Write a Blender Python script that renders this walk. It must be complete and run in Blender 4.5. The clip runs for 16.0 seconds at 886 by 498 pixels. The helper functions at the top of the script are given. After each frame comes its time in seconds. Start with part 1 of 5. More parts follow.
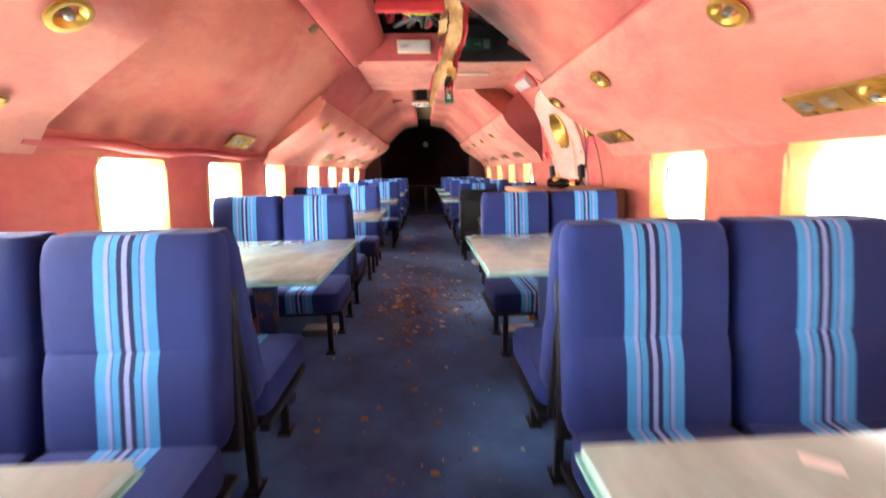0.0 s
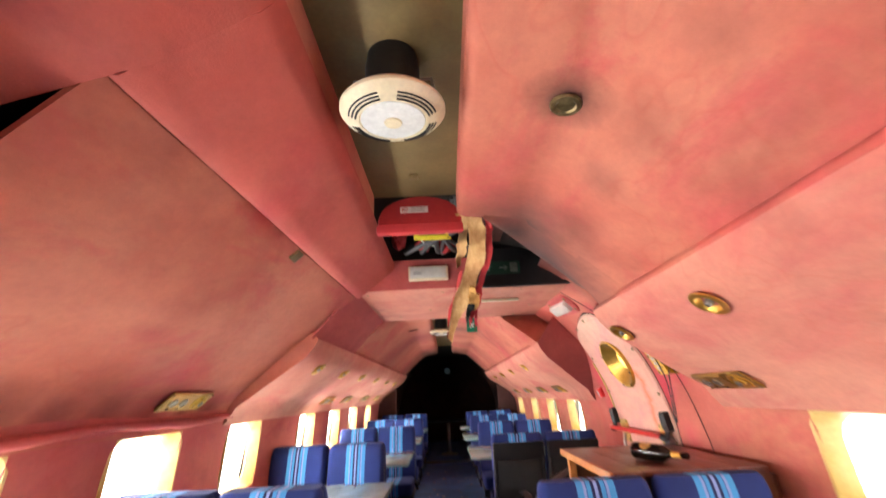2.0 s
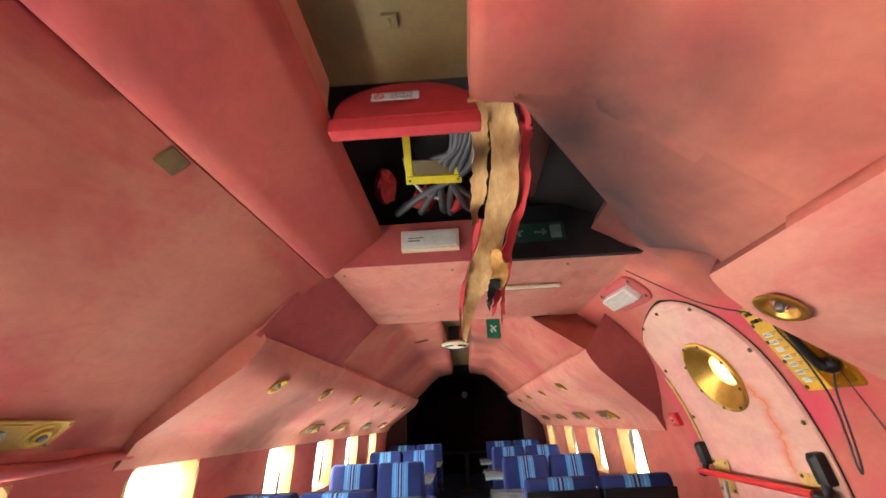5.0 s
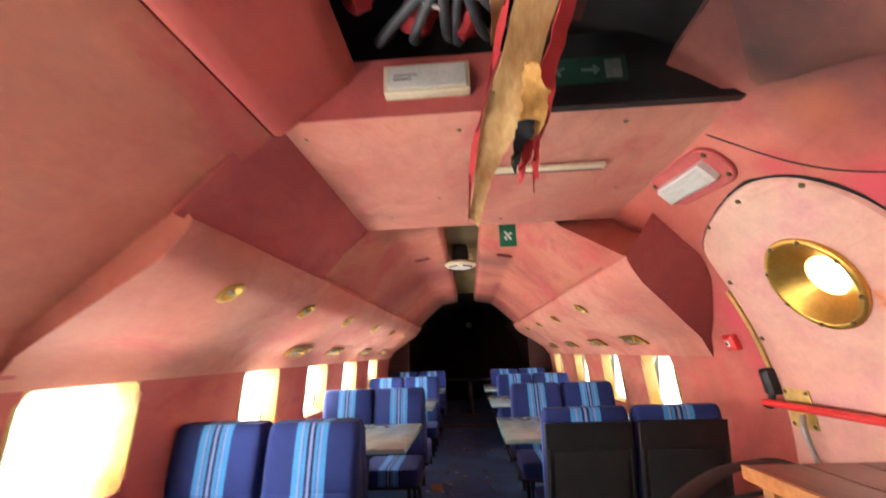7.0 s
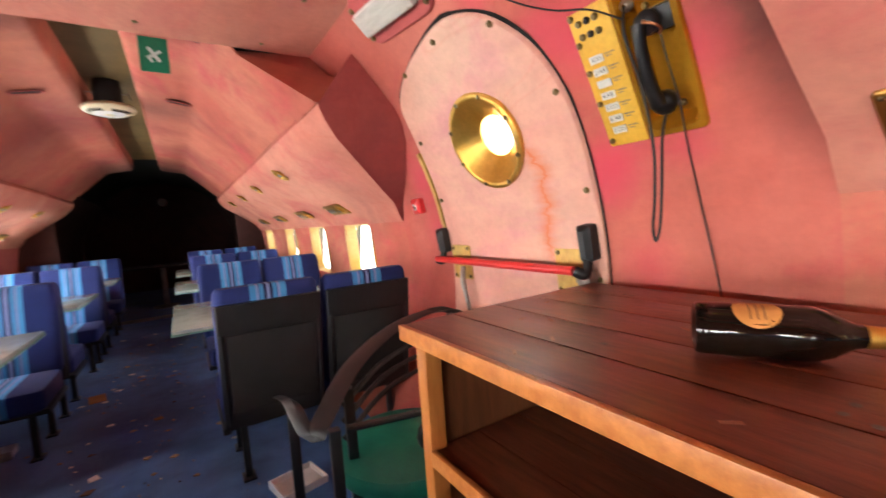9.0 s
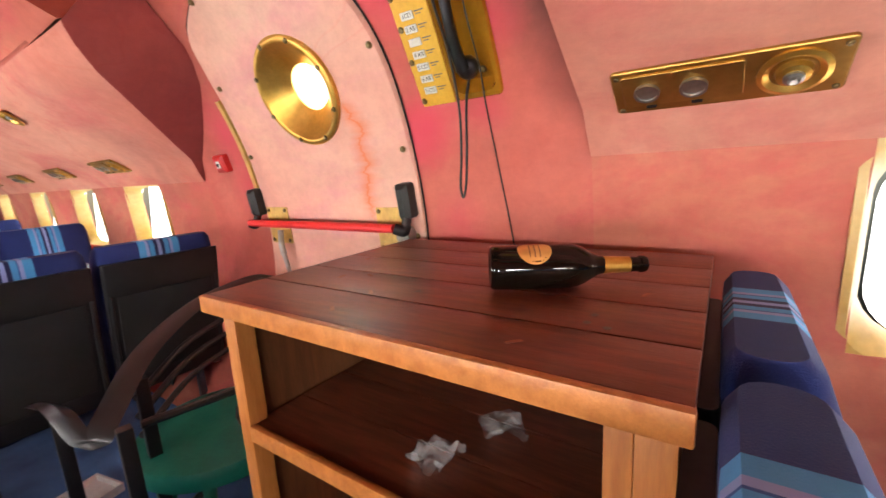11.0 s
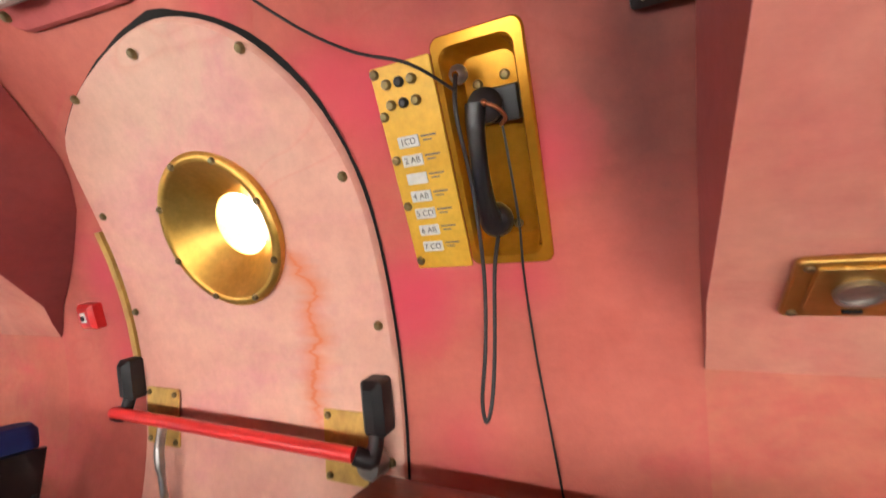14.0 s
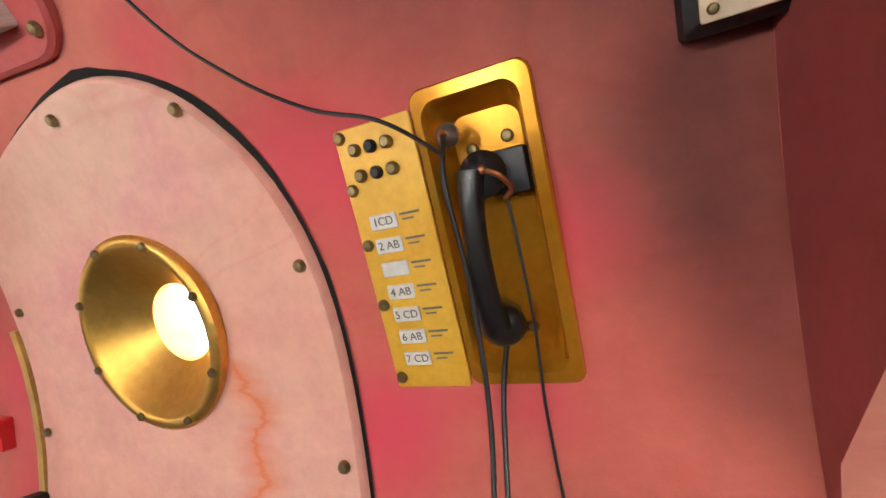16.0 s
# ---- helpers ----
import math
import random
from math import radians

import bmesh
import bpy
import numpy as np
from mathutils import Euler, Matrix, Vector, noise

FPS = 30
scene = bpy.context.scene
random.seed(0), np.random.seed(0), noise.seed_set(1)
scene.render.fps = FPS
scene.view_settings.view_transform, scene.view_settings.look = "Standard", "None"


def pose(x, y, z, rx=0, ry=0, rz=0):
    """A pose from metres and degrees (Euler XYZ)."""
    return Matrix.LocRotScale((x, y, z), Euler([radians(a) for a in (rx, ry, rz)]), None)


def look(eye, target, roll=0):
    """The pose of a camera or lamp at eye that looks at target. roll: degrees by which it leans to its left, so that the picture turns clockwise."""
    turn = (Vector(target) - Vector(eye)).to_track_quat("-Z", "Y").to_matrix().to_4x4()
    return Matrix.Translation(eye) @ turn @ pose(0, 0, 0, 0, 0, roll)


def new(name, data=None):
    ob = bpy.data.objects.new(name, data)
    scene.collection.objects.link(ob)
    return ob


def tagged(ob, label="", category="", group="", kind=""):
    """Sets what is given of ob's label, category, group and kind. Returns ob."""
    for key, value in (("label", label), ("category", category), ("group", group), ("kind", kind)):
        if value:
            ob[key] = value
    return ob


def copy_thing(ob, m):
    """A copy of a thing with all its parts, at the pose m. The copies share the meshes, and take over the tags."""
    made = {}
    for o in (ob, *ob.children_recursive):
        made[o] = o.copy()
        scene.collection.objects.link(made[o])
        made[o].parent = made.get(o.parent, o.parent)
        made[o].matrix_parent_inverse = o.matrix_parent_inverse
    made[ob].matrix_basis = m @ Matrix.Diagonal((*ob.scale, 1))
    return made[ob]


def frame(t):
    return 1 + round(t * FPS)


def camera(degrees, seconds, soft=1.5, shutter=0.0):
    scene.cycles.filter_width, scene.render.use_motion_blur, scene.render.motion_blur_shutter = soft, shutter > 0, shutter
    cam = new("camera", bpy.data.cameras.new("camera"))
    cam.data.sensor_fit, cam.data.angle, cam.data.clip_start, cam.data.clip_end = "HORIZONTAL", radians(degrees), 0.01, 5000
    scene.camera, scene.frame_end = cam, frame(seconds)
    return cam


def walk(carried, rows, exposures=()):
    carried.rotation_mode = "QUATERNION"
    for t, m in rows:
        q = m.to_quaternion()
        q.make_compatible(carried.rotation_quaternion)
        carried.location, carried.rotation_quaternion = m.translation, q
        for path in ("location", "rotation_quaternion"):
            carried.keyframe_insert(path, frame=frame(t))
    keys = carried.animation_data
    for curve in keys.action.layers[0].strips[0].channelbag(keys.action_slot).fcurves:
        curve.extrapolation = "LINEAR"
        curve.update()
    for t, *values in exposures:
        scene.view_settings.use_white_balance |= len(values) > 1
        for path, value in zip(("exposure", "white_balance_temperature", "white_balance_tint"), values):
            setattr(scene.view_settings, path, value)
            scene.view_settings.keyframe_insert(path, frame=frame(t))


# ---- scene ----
cam = camera(94.0, 16.0, shutter=0.5)
PATH = [
    (0, (-0.014, -0.042, 1.151), (0.065, 1.922, 0.78), -1.0),
    (0.5, (0.034, 0.221, 1.213), (0.012, 2.218, 1.094), -0.1),
    (1, (0.008, 0.46, 1.253), (0.005, 2.456, 1.386), -1.0),
    (1.5, (-0.008, 0.658, 1.317), (0.046, 2.625, 1.674), -2.4),
    (2, (0.021, 0.88, 1.37), (0.031, 2.767, 2.033), -2.8),
    (2.5, (0.042, 1.021, 1.408), (-0.04, 2.843, 2.228), -2.7),
    (3, (0.002, 1.187, 1.406), (-0.038, 3.002, 2.245), -2.6),
    (3.5, (-0.028, 1.35, 1.417), (0.034, 3.157, 2.271), -3.4),
    (4, (0.001, 1.508, 1.406), (0.028, 3.332, 2.228), -3.5),
    (4.2, (0.019, 1.59, 1.401), (0.0, 3.424, 2.199), -3.3),
    (6.3, (0.055, 2.362, 1.345), (-0.053, 4.217, 2.086), -2.2),
    (6.5, (0.054, 2.42, 1.354), (-0.116, 4.292, 2.036), -1.9),
    (7, (0.02, 2.593, 1.319), (-0.084, 4.53, 1.805), -2.0),
    (7.5, (0.042, 2.752, 1.301), (0.296, 4.714, 1.597), -3.9),
    (8, (0.155, 2.878, 1.286), (0.736, 4.787, 1.432), -3.9),
    (8.5, (0.267, 2.941, 1.272), (1.052, 4.781, 1.273), -3.4),
    (9, (0.315, 2.972, 1.25), (1.379, 4.658, 1.096), -4.1),
    (9.5, (0.323, 2.973, 1.242), (1.584, 4.514, 1.053), -4.2),
    (10, (0.321, 2.966, 1.227), (1.717, 4.369, 0.944), -4.0),
    (10.2, (0.324, 2.96, 1.22), (1.772, 4.301, 0.9), -3.9),
    (12.3, (0.442, 3.015, 1.247), (2.181, 3.943, 0.907), -3.1),
    (12.5, (0.491, 3.055, 1.249), (2.22, 4.009, 0.93), -3.1),
    (13, (0.581, 3.163, 1.282), (2.305, 4.158, 1.082), -1.9),
    (13.5, (0.643, 3.281, 1.317), (2.439, 4.161, 1.319), -1.9),
    (14, (0.683, 3.355, 1.377), (2.491, 4.187, 1.578), -1.3),
    (14.5, (0.752, 3.381, 1.412), (2.529, 4.229, 1.763), -1.9),
    (15, (0.82, 3.388, 1.433), (2.563, 4.253, 1.893), -1.6),
    (15.5, (0.855, 3.402, 1.444), (2.614, 4.207, 1.951), -1.7),
    (16, (0.861, 3.42, 1.453), (2.619, 4.202, 1.997), -2.2),
]
walk(cam, [(t, look(eye, target, roll)) for t, eye, target, roll in PATH],
     exposures=[(0.0, 0.3), (1.0, 0.12), (2.5, -0.3), (4.0, -0.5), (6.5, -0.3), (7.5, -0.34), (9.5, -0.3), (12.5, -0.32), (14.0, -0.48), (16.0, -0.7)])

# ---- world and light ----
world = bpy.data.worlds.new("sky")
scene.world = world
world.use_nodes = True
wn = world.node_tree
sky = wn.nodes.new("ShaderNodeTexSky")
sky.sky_type, sky.sun_disc = "NISHITA", False
sky.sun_elevation, sky.sun_rotation = radians(42), radians(258)
wn.links.new(sky.outputs[0], wn.nodes["Background"].inputs[0])
wn.nodes["Background"].inputs[1].default_value = 0.15
sun = new("sun", bpy.data.lights.new("sun", "SUN"))
sun.data.energy, sun.data.angle, sun.data.color = 5.0, radians(0.6), (1.0, 0.95, 0.86)
sun.matrix_world = look((0, 0, 0), (0.73, 0.15, -0.67))
WINDOW_WATTS = {1: 10.0, -1: 52.0}

# ---- plan ----
XC, ZC, RAD = 0.0, 0.91, 1.53          # middle of the round hull
Y0, Y1, YEND = -3.2, 10.6, 15.0          # cabin start, start of the dark tail, end
WIN_Z0, WIN_Z1 = 0.78, 1.24
WIN_RIGHT = [(-0.95, -0.42), (0.10, 0.63), (1.14, 1.66), (2.18, 2.72), (5.85, 6.39), (6.98, 7.52), (8.20, 8.75), (9.65, 10.2)]
WIN_LEFT = [(-1.1, -0.6), (-0.10, 0.41), (0.93, 1.43), (1.94, 2.44), (2.93, 3.43), (3.98, 4.50), (5.42, 5.94), (6.55, 7.10), (7.70, 8.28), (9.0, 9.55)]


def hull_x(z, side):
    """x of the hull's lining at height z; side is 1 or -1."""
    return XC + side * math.sqrt(max(0.0, RAD * RAD - (z - ZC) ** 2))


# ---- materials ----
def material(name, base, rough=0.6, metal=0.0):
    m = bpy.data.materials.new(name)
    m.use_nodes = True
    b = m.node_tree.nodes["Principled BSDF"]
    b.inputs["Base Color"].default_value = (*base, 1)
    b.inputs["Roughness"].default_value = rough
    b.inputs["Metallic"].default_value = metal
    return m, m.node_tree, b


def node(nt, kind, **inputs):
    n = nt.nodes.new(kind)
    for k, v in inputs.items():
        n.inputs[k.replace("_", " ")].default_value = v
    return n


def ramp(nt, source, stops, mode="LINEAR"):
    r = nt.nodes.new("ShaderNodeValToRGB")
    r.color_ramp.interpolation = mode
    while len(r.color_ramp.elements) < len(stops):
        r.color_ramp.elements.new(1.0)
    for e, (p, c) in zip(r.color_ramp.elements, stops):
        e.position, e.color = p, (*c, 1)
    nt.links.new(source, r.inputs[0])
    return r.outputs[0]


def noise_of(nt, scale, detail=4.0, rough=0.6, stretch=(1, 1, 1), coord="Object", distortion=0.0):
    tc = nt.nodes.new("ShaderNodeTexCoord")
    mp = nt.nodes.new("ShaderNodeMapping")
    mp.inputs["Scale"].default_value = stretch
    n = node(nt, "ShaderNodeTexNoise", Scale=scale, Detail=detail, Roughness=rough, Distortion=distortion)
    nt.links.new(tc.outputs[coord], mp.inputs[0])
    nt.links.new(mp.outputs[0], n.inputs["Vector"])
    return n.outputs[0]


def mix(nt, a, b, fac, mode="MIX"):
    m = nt.nodes.new("ShaderNodeMix")
    m.data_type, m.blend_type = "RGBA", mode
    for k, v in ((0, fac), (6, a), (7, b)):
        if hasattr(v, "is_linked"):
            nt.links.new(v, m.inputs[k])
        else:
            m.inputs[k].default_value = v if k == 0 else (*v, 1)
    return m.outputs[2]


def bump(nt, b, height, strength=0.2, distance=0.01):
    n = node(nt, "ShaderNodeBump", Strength=strength, Distance=distance)
    nt.links.new(height, n.inputs["Height"])
    nt.links.new(n.outputs[0], b.inputs["Normal"])


def mottled(name, dark, light, scale, rough=0.6, metal=0.0, fine=120.0, bump_by=0.15, stretch=(1, 1, 1), lo=0.35, hi=0.65, coord="Object"):
    """A surface of two colours in soft patches with a fine grain."""
    m, nt, b = material(name, light, rough, metal)
    c = ramp(nt, noise_of(nt, scale, 5, 0.6, stretch, coord), [(lo, dark), (hi, light)])
    grain = noise_of(nt, fine, 3, 0.6, stretch, coord)
    c = mix(nt, c, ramp(nt, grain, [(0.3, (0.72, 0.72, 0.72)), (0.7, (1.0, 1.0, 1.0))]), 0.5, "MULTIPLY")
    nt.links.new(c, b.inputs["Base Color"])
    bump(nt, b, grain, bump_by, 0.003)
    return m


def lining(name, base, faded, stain, sheen=0.0, spots=()):
    m, nt, b = material(name, base, 0.85)
    c = ramp(nt, noise_of(nt, 1.1, 4, 0.55), [(0.36, base), (0.66, faded)])
    c = mix(nt, c, stain, ramp(nt, noise_of(nt, 2.6, 6, 0.65, (1, 0.6, 1.3), distortion=0.6), [(0.50, (0, 0, 0)), (0.72, (0.85, 0.85, 0.85))]))
    tide = noise_of(nt, 1.7, 3, 0.6, (1, 0.7, 1), distortion=0.4)
    c = mix(nt, c, (base[0] * 0.95, base[1] * 0.55, base[2] * 0.5), ramp(nt, tide, [(0.555, (0, 0, 0)), (0.575, (0.2, 0.2, 0.2)), (0.58, (0, 0, 0))]))
    c = mix(nt, c, (base[0] * 0.45, base[1] * 0.36, base[2] * 0.40), ramp(nt, noise_of(nt, 0.9, 5, 0.6, (1, 0.8, 1), distortion=0.8), [(0.55, (0, 0, 0)), (0.80, (0.8, 0.8, 0.8))]))
    nap = noise_of(nt, 9, 6, 0.7, (1, 0.5, 1))
    c = mix(nt, c, ramp(nt, nap, [(0.3, (0.80, 0.78, 0.78)), (0.7, (1.06, 1.06, 1.06))]), 0.65, "MULTIPLY")
    c = mix(nt, c, ramp(nt, noise_of(nt, 38, 5, 0.7), [(0.35, (0.80, 0.78, 0.78)), (0.62, (1.05, 1.05, 1.05))]), 0.3, "MULTIPLY")
    for place, radius, colour, amount in spots:
        tc = nt.nodes.new("ShaderNodeTexCoord")
        dist = nt.nodes.new("ShaderNodeVectorMath")
        dist.operation = "DISTANCE"
        dist.inputs[1].default_value = place
        nt.links.new(tc.outputs["Object"], dist.inputs[0])
        wob = nt.nodes.new("ShaderNodeMath")
        wob.operation = "MULTIPLY_ADD"
        wob.inputs[1].default_value = radius * 0.7
        nt.links.new(noise_of(nt, 1.6 / radius, 6, 0.7), wob.inputs[0])
        nt.links.new(dist.outputs["Value"], wob.inputs[2])
        near = node(nt, "ShaderNodeMapRange", From_Min=radius * 1.6, From_Max=radius * 0.4, To_Max=amount)
        nt.links.new(wob.outputs[0], near.inputs["Value"])
        c = mix(nt, c, colour, near.outputs[0])
    nt.links.new(c, b.inputs["Base Color"])
    fine = noise_of(nt, 160, 2, 0.5)
    bump(nt, b, fine, 0.22, 0.002)
    b.inputs["Sheen Weight"].default_value = sheen
    b.inputs["Sheen Roughness"].default_value = 0.6
    return m


PINK = lining("pink_suede_lining", (0.44, 0.102, 0.066), (0.56, 0.205, 0.130), (0.48, 0.055, 0.066))
# Near-black for real smudges and for shade painted into the linings.
SOOT_AND_SHADE, HOTPINK = (0.045, 0.016, 0.013), (0.52, 0.045, 0.075)
PINKS = ((0.44, 0.102, 0.066), (0.56, 0.205, 0.130), (0.48, 0.055, 0.066))
# Dark spots near the ceiling carry the corner's painted shade; pink blotches are stains.
PINK_DOORWALL = lining("stained_shaded_pink_lining", (0.45, 0.088, 0.064), (0.55, 0.165, 0.118), (0.50, 0.045, 0.068), spots=(((0.82, 3.45, 2.20), 0.55, SOOT_AND_SHADE, 1.0), ((0.98, 3.50, 2.08), 0.36, SOOT_AND_SHADE, 0.9), ((1.29, 3.31, 1.73), 0.20, SOOT_AND_SHADE, 0.75), ((1.36, 3.33, 1.61), 0.14, SOOT_AND_SHADE, 0.6), ((1.40, 3.29, 1.50), 0.11, SOOT_AND_SHADE, 0.5), ((1.44, 3.30, 1.40), 0.09, SOOT_AND_SHADE, 0.35), ((1.46, 3.82, 1.33), 0.12, HOTPINK, 0.8), ((1.28, 3.85, 1.78), 0.10, HOTPINK, 0.7), ((1.35, 3.48, 1.60), 0.09, HOTPINK, 0.7), ((1.49, 4.86, 1.2), 0.15, HOTPINK, 0.6), ((1.30, 3.76, 1.72), 0.13, HOTPINK, 0.9), ((1.46, 3.76, 1.38), 0.12, HOTPINK, 0.9), ((1.44, 3.55, 1.40), 0.08, HOTPINK, 0.7), ((1.50, 3.70, 1.05), 0.10, HOTPINK, 0.6), ((1.16, 4.02, 1.95), 0.08, HOTPINK, 0.8), ((1.42, 4.90, 1.45), 0.14, HOTPINK, 0.8), ((1.10, 3.75, 2.0), 0.10, (0.45, 0.12, 0.05), 0.6)))
# Dark row along the crease is painted shade; the grille spot is soot.
PINK_CEILING = lining("smudged_shaded_pink_lining", *PINKS, spots=(*[((0.635 + 0.015 * math.sin(5 * k), 0.2 + 0.34 * k, 2.07), 0.12 + 0.03 * math.sin(3 * k), SOOT_AND_SHADE, 0.28) for k in range(8)], ((0.43, 1.935, 2.21), 0.12, SOOT_AND_SHADE, 0.97), ((0.48, 2.90, 2.20), 0.36, SOOT_AND_SHADE, 0.95), ((0.64, 2.7, 2.06), 0.15, SOOT_AND_SHADE, 0.3), ((0.62, 2.2, 2.08), 0.09, SOOT_AND_SHADE, 0.15), ((0.64, 1.4, 2.06), 0.10, SOOT_AND_SHADE, 0.15)))
# Soot at the tear, with the corner's shade painted in as well.
PINK_CORNER = lining("soot_and_shade_pink_lining", *PINKS, spots=(((0.42, 3.02, 2.22), 0.42, SOOT_AND_SHADE, 1.0), ((0.66, 3.30, 2.15), 0.50, SOOT_AND_SHADE, 1.0), ((0.88, 3.62, 2.11), 0.50, SOOT_AND_SHADE, 1.0)))
# Racks and beam underside: a paler pink than the walls.
PINK_PALER = lining("paler_pink_lining", (0.53, 0.172, 0.118), (0.64, 0.29, 0.205), (0.53, 0.11, 0.10))
PINK_RED = lining("worn_red_pink_lining", (0.46, 0.085, 0.075), (0.56, 0.15, 0.11), (0.42, 0.05, 0.06))
# Left upper ceiling panels: a deeper red than the walls.
PINK_UPPER = lining("upper_red_lining", (0.43, 0.066, 0.052), (0.50, 0.110, 0.078), (0.40, 0.045, 0.050))
PINK_DEEP = lining("deep_red_lining", (0.42, 0.075, 0.07), (0.50, 0.11, 0.10), (0.36, 0.05, 0.06))
# Right rack ends take a darker red than the other linings.
PINK_END = lining("darker_red_lining", (0.26, 0.042, 0.038), (0.34, 0.065, 0.055), (0.20, 0.030, 0.030))
MAROON = (0.17, 0.022, 0.022)
PINK_PANEL = lining("panel_pink_lining", *PINKS, spots=[((-1.445 + 0.02 * math.sin(7 * k), 1.7 + 0.27 * k, 1.35), 0.11 + 0.04 * math.sin(4 * k), MAROON, 0.75) for k in range(8)])
# Large dark spots put the rear ceiling's shade into the colour.
PINK_REAR = lining("shaded_rear_pink_lining", *PINKS, spots=(((0.0, 10.4, 2.2), 1.1, SOOT_AND_SHADE, 0.9), ((-0.45, 7.4, 2.15), 0.9, MAROON, 0.75), ((-0.3, 5.45, 2.2), 0.3, SOOT_AND_SHADE, 0.7), ((0.25, 6.9, 2.2), 0.35, SOOT_AND_SHADE, 0.6), ((0.5, 8.6, 2.1), 0.6, MAROON, 0.5)))
# Dark brown for the sheet inside the ceiling cavity.
DARK_BROWN = lining("dark_brown_lining", (0.06, 0.017, 0.012), (0.11, 0.032, 0.024), (0.03, 0.010, 0.008))
PINK_PALE = lining("pale_pink_lining", (0.72, 0.38, 0.33), (0.78, 0.50, 0.42), (0.72, 0.33, 0.34))
# The unlit tail's darkness is put into this lining colour.
DARKLINE = lining("shade_dark_tail_lining", (0.055, 0.016, 0.013), (0.085, 0.025, 0.020), (0.035, 0.010, 0.009))
def carpet():
    m = mottled("blue_carpet", (0.014, 0.052, 0.17), (0.048, 0.15, 0.43), 3.0, 0.95, fine=260, bump_by=0.6)
    b = m.node_tree.nodes["Principled BSDF"]
    b.inputs["Sheen Weight"].default_value = 0.5
    b.inputs["Sheen Tint"].default_value = (0.45, 0.65, 1.0, 1)
    return m


CARPET = carpet()
BLACK = mottled("black_plastic", (0.004, 0.004, 0.005), (0.009, 0.009, 0.010), 8, 0.5, fine=90, bump_by=0.1)
BLACKMETAL = mottled("black_painted_metal", (0.012, 0.012, 0.013), (0.022, 0.022, 0.023), 12, 0.35, fine=60, bump_by=0.05)
GOLD = mottled("gold_anodised_metal", (0.60, 0.34, 0.06), (0.80, 0.50, 0.12), 5, 0.36, 0.9, fine=70, bump_by=0.04)
YELLOW = mottled("yellow_painted_metal", (0.66, 0.36, 0.03), (0.74, 0.44, 0.05), 6, 0.38, 0.15, fine=80, bump_by=0.05)
CREAM = mottled("cream_plastic", (0.72, 0.62, 0.40), (0.80, 0.71, 0.50), 4, 0.45, fine=60, bump_by=0.03)
WHITE = mottled("white_plastic", (0.68, 0.69, 0.68), (0.80, 0.80, 0.78), 6, 0.45, fine=60, bump_by=0.03)
RED = mottled("red_paint", (0.55, 0.02, 0.02), (0.66, 0.03, 0.03), 6, 0.3, fine=60, bump_by=0.03)
REDCLOTH = lining("red_cloth", (0.40, 0.018, 0.022), (0.50, 0.035, 0.04), (0.30, 0.012, 0.018))
OLIVE = mottled("olive_brown_paint", (0.13, 0.09, 0.035), (0.20, 0.145, 0.06), 2.5, 0.5, fine=60, bump_by=0.08)
PLY = mottled("bare_plywood", (0.45, 0.24, 0.08), (0.66, 0.42, 0.18), 7, 0.8, fine=60, stretch=(4, 0.4, 4), bump_by=0.4)
FRESHPLY = mottled("fresh_torn_wood", (0.55, 0.27, 0.06), (0.74, 0.42, 0.13), 12, 0.8, fine=60, stretch=(4, 0.6, 4), bump_by=0.4)
# Near-black colour standing in for unlit hollows.
VOID = mottled("painted_dark_void", (0.005, 0.004, 0.004), (0.010, 0.008, 0.007), 4, 0.95, fine=30)
STEEL = mottled("dull_steel", (0.30, 0.29, 0.27), (0.45, 0.43, 0.40), 10, 0.35, 0.9, fine=90, bump_by=0.05)
GREEN = mottled("green_sign", (0.0, 0.14, 0.07), (0.0, 0.19, 0.095), 6, 0.4, fine=60, bump_by=0.02)
# Sign green and print darkened in colour for the dim recess.
GREENDARK = mottled("shaded_green_sign", (0.004, 0.035, 0.022), (0.006, 0.055, 0.032), 6, 0.5, fine=60, bump_by=0.02)
SIGNGREY = mottled("shaded_sign_print", (0.10, 0.13, 0.11), (0.20, 0.24, 0.21), 9, 0.6, fine=60, bump_by=0.02)
GREENPLASTIC = mottled("green_plastic", (0.0, 0.13, 0.09), (0.01, 0.18, 0.12), 6, 0.4, fine=60, bump_by=0.05)
WOODTOP = mottled("dark_red_brown_wood", (0.085, 0.018, 0.008), (0.185, 0.046, 0.020), 9, 0.33, fine=60, stretch=(7, 0.7, 7), bump_by=0.2)
PINE = mottled("orange_varnished_pine", (0.36, 0.115, 0.022), (0.50, 0.19, 0.045), 7, 0.4, fine=50, stretch=(0.7, 6, 6), bump_by=0.15)
TABLETOP = mottled("veined_stone_laminate", (0.28, 0.37, 0.33), (0.45, 0.60, 0.57), 3.2, 0.14, fine=25, stretch=(1, 0.5, 1), bump_by=0.01, lo=0.32, hi=0.58)
GLASSEDGE = mottled("green_glass_edge", (0.20, 0.45, 0.38), (0.30, 0.60, 0.50), 6, 0.1, fine=40, bump_by=0.01)


CABLEGREY = mottled("grey_rubber", (0.035, 0.037, 0.042), (0.07, 0.072, 0.08), 9, 0.5, fine=60, bump_by=0.05)
SAFETY = mottled("bright_yellow_paint", (0.60, 0.50, 0.02), (0.72, 0.62, 0.04), 9, 0.4, fine=60, bump_by=0.05)
WOODSIDE = mottled("brown_stained_side", (0.10, 0.032, 0.012), (0.17, 0.058, 0.022), 7, 0.4, fine=50, stretch=(6, 6, 0.7), bump_by=0.15)
